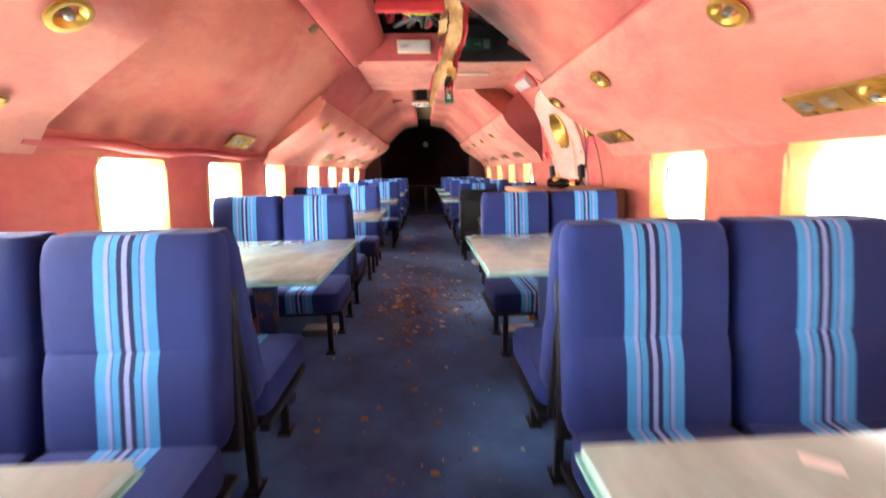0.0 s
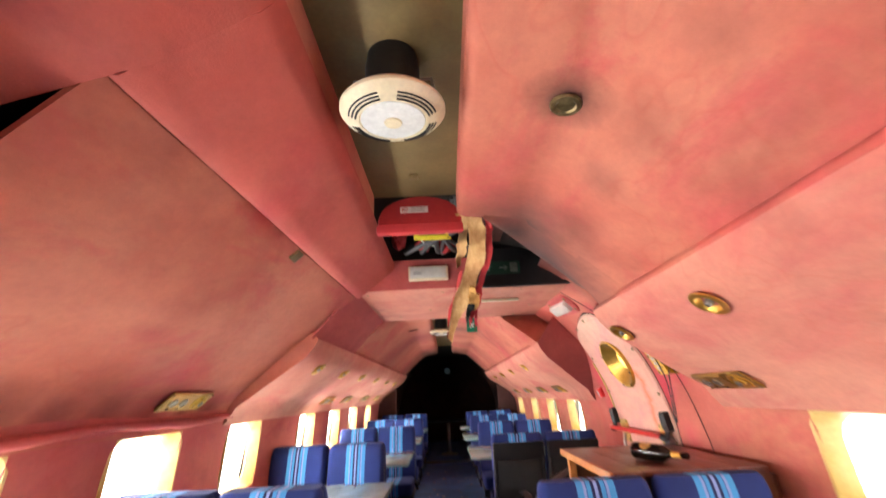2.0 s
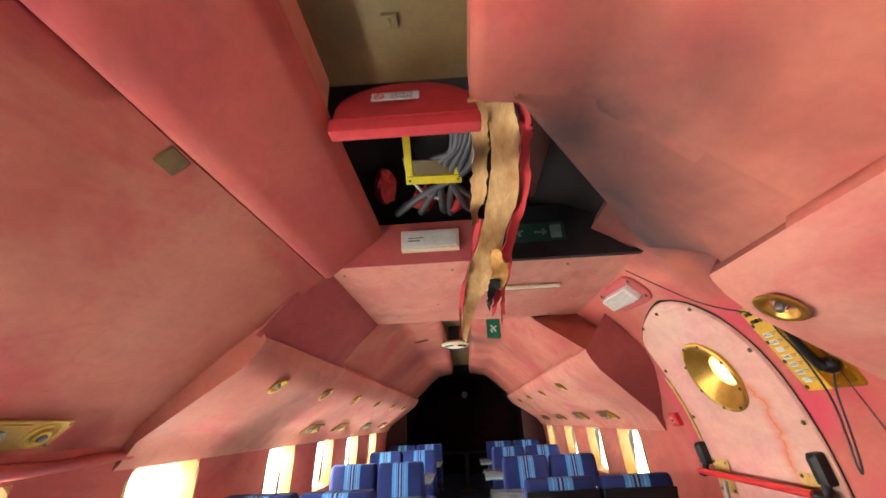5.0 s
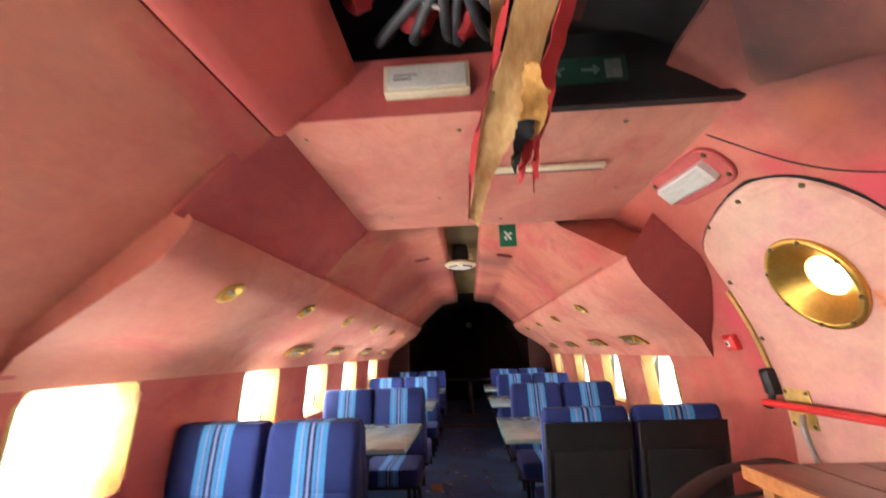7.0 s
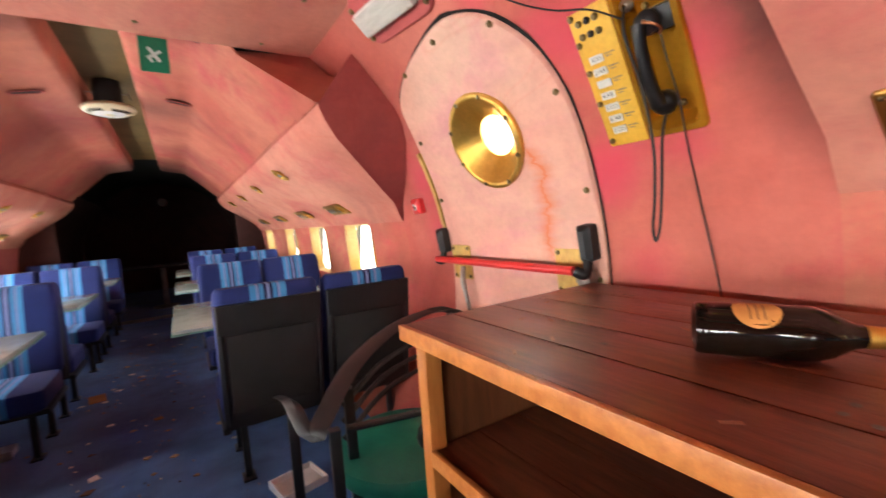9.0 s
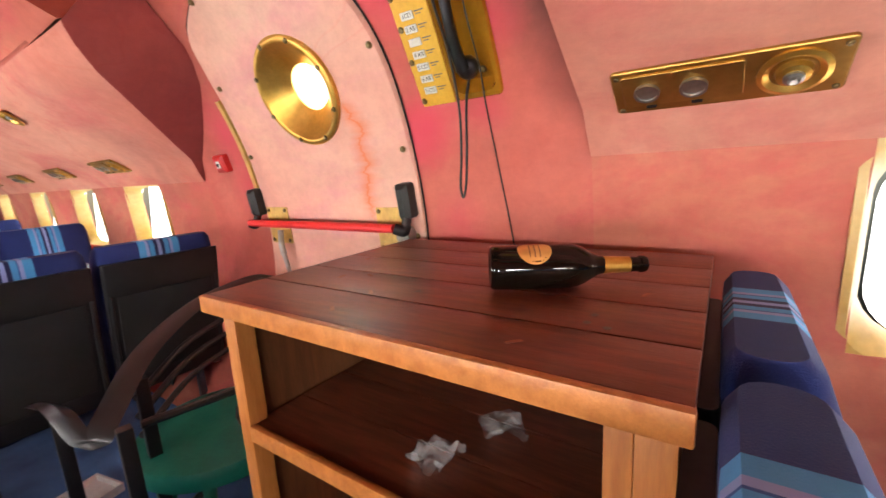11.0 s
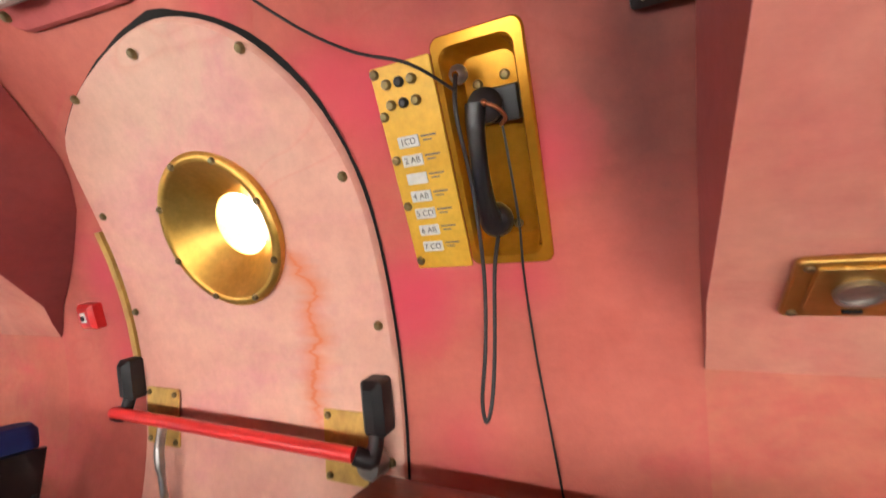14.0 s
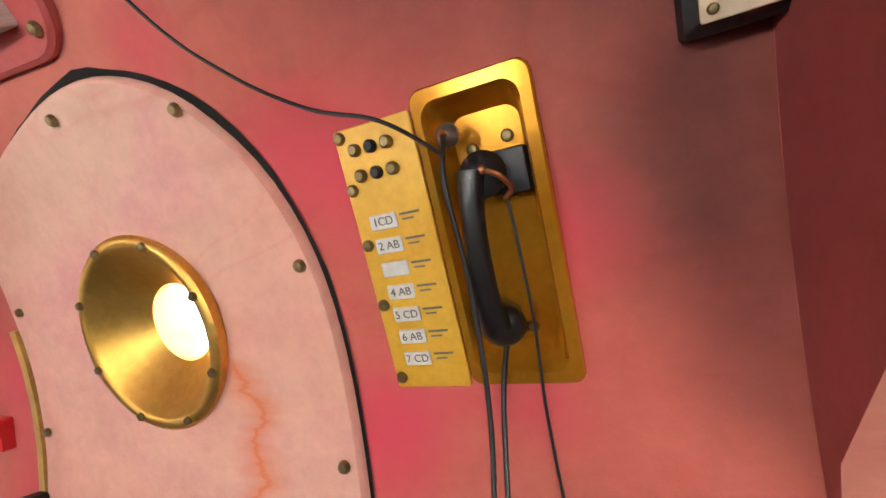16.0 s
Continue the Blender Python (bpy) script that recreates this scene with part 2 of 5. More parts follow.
PINEV = mottled("orange_varnished_pine_upright", (0.36, 0.115, 0.022), (0.50, 0.19, 0.045), 7, 0.4, fine=50, stretch=(6, 6, 0.7), bump_by=0.15)
SCUFF = mottled("pale_scuff", (0.30, 0.14, 0.09), (0.42, 0.22, 0.15), 30, 0.7, fine=60)
BOTTLE = material("dark_bottle_glass", (0.004, 0.003, 0.002), 0.04)[0]
LABELORANGE = mottled("orange_paper", (0.52, 0.22, 0.05), (0.62, 0.29, 0.08), 20, 0.6, fine=60)
LABELINK = mottled("brown_ink", (0.16, 0.06, 0.02), (0.2, 0.08, 0.03), 20, 0.6, fine=60)
BLACKGLOSS = mottled("glossy_black_paint", (0.007, 0.007, 0.008), (0.014, 0.014, 0.015), 9, 0.34, fine=60, bump_by=0.04)
CARD = mottled("orange_card", (0.36, 0.17, 0.05), (0.46, 0.24, 0.08), 9, 0.8, fine=60)


def cello():
    m, nt, b = material("clear_wrapper", (0.8, 0.8, 0.8), 0.12)
    b.inputs["Alpha"].default_value = 0.22
    return m


CELLO = cello()


def crumbs():
    m, nt, b = material("crumbs", (0.4, 0.3, 0.2), 0.8)
    g = nt.nodes.new("ShaderNodeNewGeometry")
    c = ramp(nt, g.outputs["Random Per Island"], [(0.0, (0.30, 0.17, 0.07)), (0.45, (0.50, 0.33, 0.16)), (0.68, (0.70, 0.68, 0.62)), (0.9, (0.10, 0.06, 0.03))], "CONSTANT")
    nt.links.new(c, b.inputs["Base Color"])
    return m


CRUMBS = crumbs()


def glass_material():
    m, nt, b = material("window_glass", (1, 1, 1), 0.02)
    b.inputs["Transmission Weight"].default_value = 1.0
    b.inputs["IOR"].default_value = 1.1
    return m


GLASS = glass_material()


def seat_cloth():
    """Blue cloth with a woven band of pale stripes down the middle of each seat."""
    m, nt, b = material("striped_blue_cloth", (0.03, 0.035, 0.2), 0.9)
    tc = nt.nodes.new("ShaderNodeTexCoord")
    sep = nt.nodes.new("ShaderNodeSeparateXYZ")
    nt.links.new(tc.outputs["Object"], sep.inputs[0])
    mr = node(nt, "ShaderNodeMapRange", From_Min=-0.25, From_Max=0.25)
    nt.links.new(sep.outputs[0], mr.inputs["Value"])
    blue, sky_, white, navy, mid = (0.0065, 0.019, 0.125), (0.055, 0.29, 0.60), (0.24, 0.31, 0.60), (0.008, 0.014, 0.075), (0.02, 0.08, 0.28)
    half = [(0.0, white), (0.013, white), (0.040, navy), (0.076, sky_), (0.083, mid), (0.108, white), (0.162, sky_)]
    stops, last = [(0.0, blue)], len(half) - 1
    for k in range(last, 0, -1):
        stops.append((0.5 - half[k][0], half[k][1]))
    for k in range(1, last):
        stops.append((0.5 + half[k][0], half[k + 1][1]))
    stops.append((0.5 + half[last][0], blue))
    band = ramp(nt, mr.outputs[0], stops, "CONSTANT")
    worn = noise_of(nt, 7, 5, 0.6)
    c = mix(nt, band, ramp(nt, worn, [(0.3, (0.75, 0.75, 0.78)), (0.7, (1.08, 1.08, 1.08))]), 0.7, "MULTIPLY")
    nt.links.new(c, b.inputs["Base Color"])
    bump(nt, b, noise_of(nt, 420, 2, 0.5), 0.35, 0.002)
    b.inputs["Sheen Weight"].default_value = 0.06
    b.inputs["Sheen Tint"].default_value = (0.4, 0.45, 0.9, 1)
    return m


CLOTH = seat_cloth()


# ---- mesh helpers ----
def box(bm, x0, x1, y0, y1, z0, z1, bevel=0.0, m=None):
    r = bmesh.ops.create_cube(bm, size=1.0)
    mat = Matrix.Translation(((x0 + x1) / 2, (y0 + y1) / 2, (z0 + z1) / 2)) @ Matrix.Diagonal((x1 - x0, y1 - y0, z1 - z0, 1))
    bmesh.ops.transform(bm, matrix=(m @ mat) if m else mat, verts=r["verts"])
    if bevel:
        es = list({e for v in r["verts"] for e in v.link_edges})
        bmesh.ops.bevel(bm, geom=es, offset=bevel, segments=2, affect="EDGES", profile=0.6)
    return bm


def boxes(*rows, bevel=0.0):
    bm = bmesh.new()
    for r in rows:
        box(bm, *r, bevel=bevel)
    return bm


def tube(bm, pts, r, sides=8):
    """A round bar along the points, capped."""
    pts = [Vector(p) for p in pts]
    rings = []
    up = None
    for i, p in enumerate(pts):
        d = (pts[min(i + 1, len(pts) - 1)] - pts[max(i - 1, 0)]).normalized()
        if up is None:
            up = d.orthogonal().normalized()
        up = (up - d * up.dot(d)).normalized()
        sd = d.cross(up)
        rr = r[i] if isinstance(r, (list, tuple)) else r
        rings.append([bm.verts.new(p + rr * (up * math.cos(2 * math.pi * k / sides) + sd * math.sin(2 * math.pi * k / sides))) for k in range(sides)])
    for a, b_ in zip(rings, rings[1:]):
        for k in range(sides):
            bm.faces.new((a[k], a[(k + 1) % sides], b_[(k + 1) % sides], b_[k]))
    bm.faces.new(rings[0][::-1])
    bm.faces.new(rings[-1])
    return bm


def curve_pts(ctrl, n=8):
    """Points on a smooth line through the control points."""
    c = [Vector(p) for p in ctrl]
    c = [2 * c[0] - c[1]] + c + [2 * c[-1] - c[-2]]
    out = []
    for i in range(1, len(c) - 2):
        for k in range(n):
            t = k / n
            out.append(0.5 * (2 * c[i] + (c[i + 1] - c[i - 1]) * t + (2 * c[i - 1] - 5 * c[i] + 4 * c[i + 1] - c[i + 2]) * t * t + (3 * c[i] - c[i - 1] - 3 * c[i + 1] + c[i + 2]) * t ** 3))
    out.append(c[-2])
    return out


def lathe(bm, prof, sides=32, m=None):
    """Turn (radius, z) points round the z axis."""
    rings = []
    for r, z in prof:
        if r < 1e-6:
            rings.append([bm.verts.new((0, 0, z))])
        else:
            rings.append([bm.verts.new((r * math.cos(2 * math.pi * k / sides), r * math.sin(2 * math.pi * k / sides), z)) for k in range(sides)])
    for a, b_ in zip(rings, rings[1:]):
        for k in range(sides):
            q = [a[k % len(a)], a[(k + 1) % len(a)], b_[(k + 1) % len(b_)], b_[k % len(b_)]]
            q = [v for i, v in enumerate(q) if v not in q[:i]]
            if len(q) > 2:
                bm.faces.new(q)
    if m:
        bmesh.ops.transform(bm, matrix=m, verts=[v for ring in rings for v in ring])
    return bm


def rounded(w, h, r, n=6):
    """Outline of a rounded rectangle about the origin."""
    out = []
    for cx, cy, a0 in ((w / 2 - r, h / 2 - r, 0), (-w / 2 + r, h / 2 - r, 90), (-w / 2 + r, -h / 2 + r, 180), (w / 2 - r, -h / 2 + r, 270)):
        for k in range(n + 1):
            a = radians(a0 + 90 * k / n)
            out.append((cx + r * math.cos(a), cy + r * math.sin(a)))
    return out


def loft(bm, loops, cap0=True, cap1=True):
    rings = [[bm.verts.new(p) for p in lp] for lp in loops]
    for a, b_ in zip(rings, rings[1:]):
        n = len(a)
        for k in range(n):
            bm.faces.new((a[k], a[(k + 1) % n], b_[(k + 1) % n], b_[k]))
    if cap0:
        bm.faces.new(rings[0][::-1])
    if cap1:
        bm.faces.new(rings[-1])
    return bm


def mesh_of(name, bm, mat, smooth=40):
    bmesh.ops.recalc_face_normals(bm, faces=bm.faces)
    me = bpy.data.meshes.new(name)
    bm.to_mesh(me)
    bm.free()
    me.materials.append(mat)
    if smooth:
        me.polygons.foreach_set("use_smooth", [True] * len(me.polygons))
        me.set_sharp_from_angle(angle=radians(smooth))
    return me


def part(name, bm, mat, parent=None, label="", at=None, smooth=40):
    ob = new(name, mesh_of(name, bm, mat, smooth))
    if parent:
        ob.parent = parent
    if at is not None:
        ob.matrix_basis = at if isinstance(at, Matrix) else Matrix.Translation(at)
    return tagged(ob, label)


def thing(name, label, category, at=None, group="", kind=""):
    ob = new(name)
    ob.empty_display_size = 0.1
    if at is not None:
        ob.matrix_basis = at if isinstance(at, Matrix) else Matrix.Translation(at)
    return tagged(ob, label, category, group, kind)


def sheet(prof, y0, y1, thick=0.02, ny=1, wave=0.0, out=(0, 0, 1)):
    """A panel: the (x, z) profile swept along y and given a thickness towards `out`."""
    bm = bmesh.new()
    rows = []
    for j in range(ny + 1):
        y = y0 + (y1 - y0) * j / ny
        row = []
        for x, z in prof:
            d = wave * noise.noise(Vector((x * 2.1, y * 1.4, z * 2.1)))
            row.append(bm.verts.new((x + d * out[0], y, z + d * out[2])))
        rows.append(row)
    for a, b_ in zip(rows, rows[1:]):
        for k in range(len(prof) - 1):
            bm.faces.new((a[k], a[k + 1], b_[k + 1], b_[k]))
    r = bmesh.ops.extrude_face_region(bm, geom=bm.faces[:])
    vs = [g for g in r["geom"] if isinstance(g, bmesh.types.BMVert)]
    bmesh.ops.translate(bm, vec=Vector(out).normalized() * thick, verts=vs)
    return bm


def structure(name, bm, mat, label, category, smooth=40):
    return tagged(part(name, bm, mat, None, "", None, smooth), label, category, kind="structure")


def fine_prof(prof, step=0.08):
    out = []
    for (x0, z0), (x1, z1) in zip(prof, prof[1:]):
        n = max(1, round(math.hypot(x1 - x0, z1 - z0) / step))
        out += [(x0 + (x1 - x0) * k / n, z0 + (z1 - z0) * k / n) for k in range(n)]
    return out + [prof[-1]]


# ---- structure ----
structure("floor", boxes((-1.55, 1.45, Y0 - 0.1, YEND, -0.08, 0.0)), CARPET, "dark blue carpet strewn with crumbs and dirt", "floor")


def hull_wall(name, side, y0, y1, holes, z_top, mat, label):
    """The curved side wall with openings (y0, y1, z0, z1) cut through it."""
    zs = sorted({0.0, 0.25, 0.5, 0.92, 1.08, z_top, WIN_Z0, WIN_Z1} | {z for h in holes for z in h[2:]} | {z for z in (1.35, 1.5, 1.65, 1.8, 1.9, 2.0, 2.1, 2.2) if z < z_top - 0.03})
    ys = sorted({y0, y1} | {v for h in holes for v in h[:2] if y0 < v < y1})
    bm = bmesh.new()
    grid = {(i, j): bm.verts.new((hull_x(z, side), y, z)) for i, y in enumerate(ys) for j, z in enumerate(zs)}
    for i in range(len(ys) - 1):
        for j in range(len(zs) - 1):
            ym, zm = (ys[i] + ys[i + 1]) / 2, (zs[j] + zs[j + 1]) / 2
            if any(h[0] < ym < h[1] and h[2] < zm < h[3] for h in holes):
                continue
            bm.faces.new((grid[i, j], grid[i + 1, j], grid[i + 1, j + 1], grid[i, j + 1]))
    r = bmesh.ops.extrude_face_region(bm, geom=bm.faces[:])
    for g in r["geom"]:
        if isinstance(g, bmesh.types.BMVert):
            g.co += Vector((g.co.x - XC, 0, g.co.z - ZC)).normalized() * 0.09
    return structure(name, bm, mat, label, "wall")


def openings(rows):
    return [(a, b_, WIN_Z0, WIN_Z1) for a, b_ in rows]


RACK_END, DOOR_Y0, DOOR_Y1, REAR_RACK = 3.26, 3.84, 4.78, 5.27
PORT_Y, PORT_Z = 4.272, 1.545               # middle of the door's porthole
hull_wall("wall_right_front", 1, Y0, RACK_END, openings(WIN_RIGHT), 2.0, PINK, "curved cabin wall lined with faded pink suede")
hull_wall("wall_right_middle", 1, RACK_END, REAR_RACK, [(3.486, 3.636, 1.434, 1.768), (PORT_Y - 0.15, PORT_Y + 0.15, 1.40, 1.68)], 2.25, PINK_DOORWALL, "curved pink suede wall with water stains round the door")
hull_wall("wall_right_rear", 1, REAR_RACK, Y1, openings(WIN_RIGHT), 2.0, PINK, "curved cabin wall lined with faded pink suede")
hull_wall("wall_left", -1, Y0, Y1, openings(WIN_LEFT), 2.0, PINK_RED, "curved cabin wall lined with worn pink suede")
hull_wall("wall_tail_right", 1, Y1, YEND, [], 2.0, DARKLINE, "curved wall of the tail, darkness painted into its lining")
hull_wall("wall_tail_left", -1, Y1, YEND, [], 2.0, DARKLINE, "curved wall of the tail, darkness painted into its lining")

RX, RZ = 0.88, 1.785                      # free edge of the racks
RACK_R = fine_prof([(hull_x(1.24, 1) - 0.006, 1.24), (1.448, 1.29), (1.41, 1.35), (0.976, 1.645), (RX + 0.03, 1.72), (RX + 0.004, RZ - 0.018), (RX, RZ)])
RACK_L = [(-x, z) for x, z in RACK_R]
UP_R = fine_prof([(RX, RZ), (RX + 0.012, RZ + 0.022), (RX + 0.035, RZ + 0.025), (0.66, 2.04), (0.60, 2.10), (0.47, 2.21), (0.20, 2.255), (0.17, 2.268), (0.158, 2.295)], 0.06)
UP_L = [(-x, z) for x, z in UP_R]
UP_FRONT = [(x - 0.043 * min(1.0, max(0.0, (0.47 - x) / 0.27)), z) for x, z in UP_R]


def rack(name, prof, ends, label, mat=None, capped=True):
    """A rack's underside; ends give y at the wall and at the free edge, for both ends."""
    (w0, e0), (w1, e1) = ends
    bm = bmesh.new()
    xa, xb = abs(prof[0][0]), abs(prof[-1][0])
    ny = max(8, int(abs(w1 - w0) / 0.12))
    rows = []
    for j in range(ny + 1):
        row = []
        for x, z in prof:
            k = (xa - abs(x)) / (xa - xb)
            ya, yb = w0 + (e0 - w0) * k, w1 + (e1 - w1) * k
            y = ya + (yb - ya) * j / ny
            d = 0.010 * noise.noise(Vector((x * 2.3, y * 1.5, z * 2.3))) * min(1.0, 3 * k)
            row.append(bm.verts.new((x, y, z + d)))
        rows.append(row)
    for a, b_ in zip(rows, rows[1:]):
        for k in range(len(prof) - 1):
            bm.faces.new((a[k], a[k + 1], b_[k + 1], b_[k]))
    s = 1 if prof[0][0] > 0 else -1
    made = structure(name, bm, mat or PINK_PALER, label, "ceiling panel", smooth=55)
    for row, on in ((0, ends[0][0] > Y0), (1, ends[1][0] < Y1)):
        if on and capped:
            bm = bmesh.new()
            n = len(prof)
            first = 0 if row == 0 else ny * n
            row = [bm.verts.new(v.co) for v in made.data.vertices[first:first + n]]
            arc = [bm.verts.new((hull_x(v.co.z, s) * 0.998, v.co.y, v.co.z)) for v in row]
            top = bm.verts.new((hull_x(2.02, s), row[-1].co.y, 2.02))
            for k in range(len(row) - 1):
                bm.faces.new((row[k], row[k + 1], arc[k + 1], arc[k]))
            bm.faces.new((row[-1], top, arc[-1]))
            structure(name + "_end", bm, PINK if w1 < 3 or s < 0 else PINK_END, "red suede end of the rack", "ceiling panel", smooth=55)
    return made


RACKLABEL = "pink suede rack underside running along above the windows"
rack("rack_panel_right_front", RACK_R, ((Y0, Y0), (RACK_END, RACK_END)), RACKLABEL)
rack("rack_panel_right_rear", RACK_R, ((REAR_RACK, 4.80), (Y1, Y1)), RACKLABEL)
rack("rack_panel_left_front", RACK_L, ((Y0, Y0), (1.62, 1.60)), "pink suede rack underside ending at a torn seam")
rack("rack_panel_left_rear", RACK_L, ((3.85, 3.85), (Y1, Y1)), RACKLABEL)
structure("ceiling_right_front", sheet(UP_FRONT, Y0, 2.90, 0.012, 50, 0.008), PINK_CEILING, "pink suede ceiling panel with smudges and a crease shaded by colour", "ceiling", 60)
structure("ceiling_right_rear", sheet(UP_R, 5.14, Y1, 0.012, 40, 0.008), PINK_REAR, "pink suede ceiling panel with shade painted in", "ceiling", 60)
structure("ceiling_left_rear", sheet(UP_L, 5.14, Y1, 0.012, 40, 0.008), PINK_REAR, "pink suede ceiling panel with shade painted in", "ceiling", 60)
left_up = structure("ceiling_left_front", sheet(fine_prof([(-0.60, 2.10), (-0.615, 2.065), (-0.59, 2.06), (-0.375, 2.225), (-0.345, 2.25), (-0.333, 2.29)], 0.06), 1.60, 3.84, 0.012, 40, 0.006), PINK_UPPER, "pink suede ceiling panel beside the open channel", "ceiling", 60)
structure("ceiling_left_start", sheet(fine_prof([(-1.36, 1.62), (-1.2, 1.86), (-0.95, 1.99), (-0.60, 2.08), (-0.375, 2.225), (-0.345, 2.25), (-0.333, 2.29)], 0.06), Y0, 1.60, 0.012, 30, 0.03), PINK_UPPER, "sagging pink suede ceiling lining above the rack", "ceiling", 60)
left_panel = structure("panel_left_middle", sheet(fine_prof([(hull_x(1.25, -1), 1.25), (-1.475, 1.33), (-1.42, 1.41), (-1.05, 1.735), (-0.63, 2.075)]), 1.6, 3.86, 0.025, 40, 0.016), PINK_PANEL, "broad pink suede panel with a sagging lower seam", "ceiling panel", 50)
for ob, x0, x1 in ((left_up, -0.375, -0.60), (left_panel, -1.05, -0.63)):
    for v in ob.data.vertices:      # the seam runs slightly askew
        v.co.x -= 0.036 * (3.84 - v.co.y) * min(1.0, max(0.0, (v.co.x - x0) / (x1 - x0)))
structure("channel_top", sheet([(-0.35, 2.42), (0.13, 2.42)], Y0, 2.96, 0.02), OLIVE, "olive brown painted top of the ceiling channel", "ceiling")
structure("channel_top_rear", sheet([(-0.17, 2.42), (0.17, 2.42)], 5.14, Y1, 0.02), OLIVE, "olive brown painted top of the ceiling channel", "ceiling")
structure("channel_side_left", boxes((-0.355, -0.335, Y0, 2.94, 2.285, 2.43)), PINK, "red pink side of the ceiling channel", "ceiling")
structure("channel_side_right", boxes((0.117, 0.137, Y0, 2.92, 2.29, 2.43)), PINK, "red pink side of the ceiling channel", "ceiling")
structure("channel_side_rear_left", boxes((-0.18, -0.16, 5.14, Y1, 2.29, 2.43)), PINK, "red pink side of the ceiling channel", "ceiling")
structure("channel_side_rear_right", boxes((0.16, 0.18, 5.14, Y1, 2.29, 2.43)), PINK, "red pink side of the ceiling channel", "ceiling")
structure("beam_underside", sheet(fine_prof([(-0.93, 2.02), (-0.66, 2.105), (0.96, 2.105), (1.0, 2.10), (1.09, 1.99)]), 3.84, 5.14, 0.015, 16, 0.004), PINK_PALER, "flat pale pink panel across the ceiling, screwed at its edges", "ceiling")
structure("beam_front", boxes((-0.63, 0.22, 3.835, 3.85, 2.105, 2.33)), PINK_DEEP, "dark red upright face across the ceiling", "ceiling")
# Recess faces coloured black in place of their shade.
structure("beam_front_recess", boxes((0.22, 1.0, 3.86, 3.87, 2.105, 2.40), (0.22, 1.0, 3.835, 3.87, 2.10, 2.125)), BLACK, "recess behind the torn ceiling panel, its shade painted black", "ceiling")


def corner_patch():
    """The slack cloth between the torn ceiling panel and the round wall."""
    bm = bmesh.new()
    start = [Vector((x, 2.85, z)) for x, z in UP_R if z < 2.25][::-1]
    low = [(x, 2.86 + max(0.0, (2.2 - z)) * 0.96, z) for x, z in UP_R if z < 2.25][::-1]
    n = len(low)
    rows = []
    for k, p in enumerate(low):
        t = k / (n - 1)
        if t < 0.7:
            q = Vector((0.24, 2.86, 2.24)).lerp(Vector((0.99, 3.85, 2.11)), t / 0.7)
        else:
            q = Vector((0.99, 3.85, 2.11)).lerp(Vector((hull_x(1.93, 1), RACK_END, 1.93)), (t - 0.7) / 0.3)
        p = Vector(p)
        rows.append([bm.verts.new(start[k])] + [bm.verts.new(p.lerp(q, j / 6) + Vector((0, 0, -0.02 * math.sin(math.pi * j / 6)))) for j in range(7)])
    for a, b_ in zip(rows, rows[1:]):
        for j in range(7):
            bm.faces.new((a[j], a[j + 1], b_[j + 1], b_[j]))
    bmesh.ops.remove_doubles(bm, verts=bm.verts, dist=1e-4)
    return bm


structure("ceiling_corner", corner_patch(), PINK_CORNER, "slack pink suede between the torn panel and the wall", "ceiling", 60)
HT = [(hull_x(1.93, 1) + 0.06, 1.93)] + [((RAD + 0.09) * math.cos(radians(a)), ZC + (RAD + 0.09) * math.sin(radians(a))) for a in range(44, 137, 6)] + [(hull_x(1.93, -1) - 0.06, 1.93)]
structure("hull_top", sheet(HT, Y0, YEND, 0.05, out=(0, 0, 1)), VOID, "inside of the hull above the ceiling panels, darkness painted in", "roof")
structure("wall_back", boxes((-1.8, 1.7, Y0 - 0.1, Y0, -0.05, 2.6)), PINK, "plain pink end wall", "wall")
structure("wall_tail_end", boxes((-1.8, 1.7, YEND, YEND + 0.1, -0.05, 2.6)), DARKLINE, "end wall of the tail, coloured black as shade", "wall")


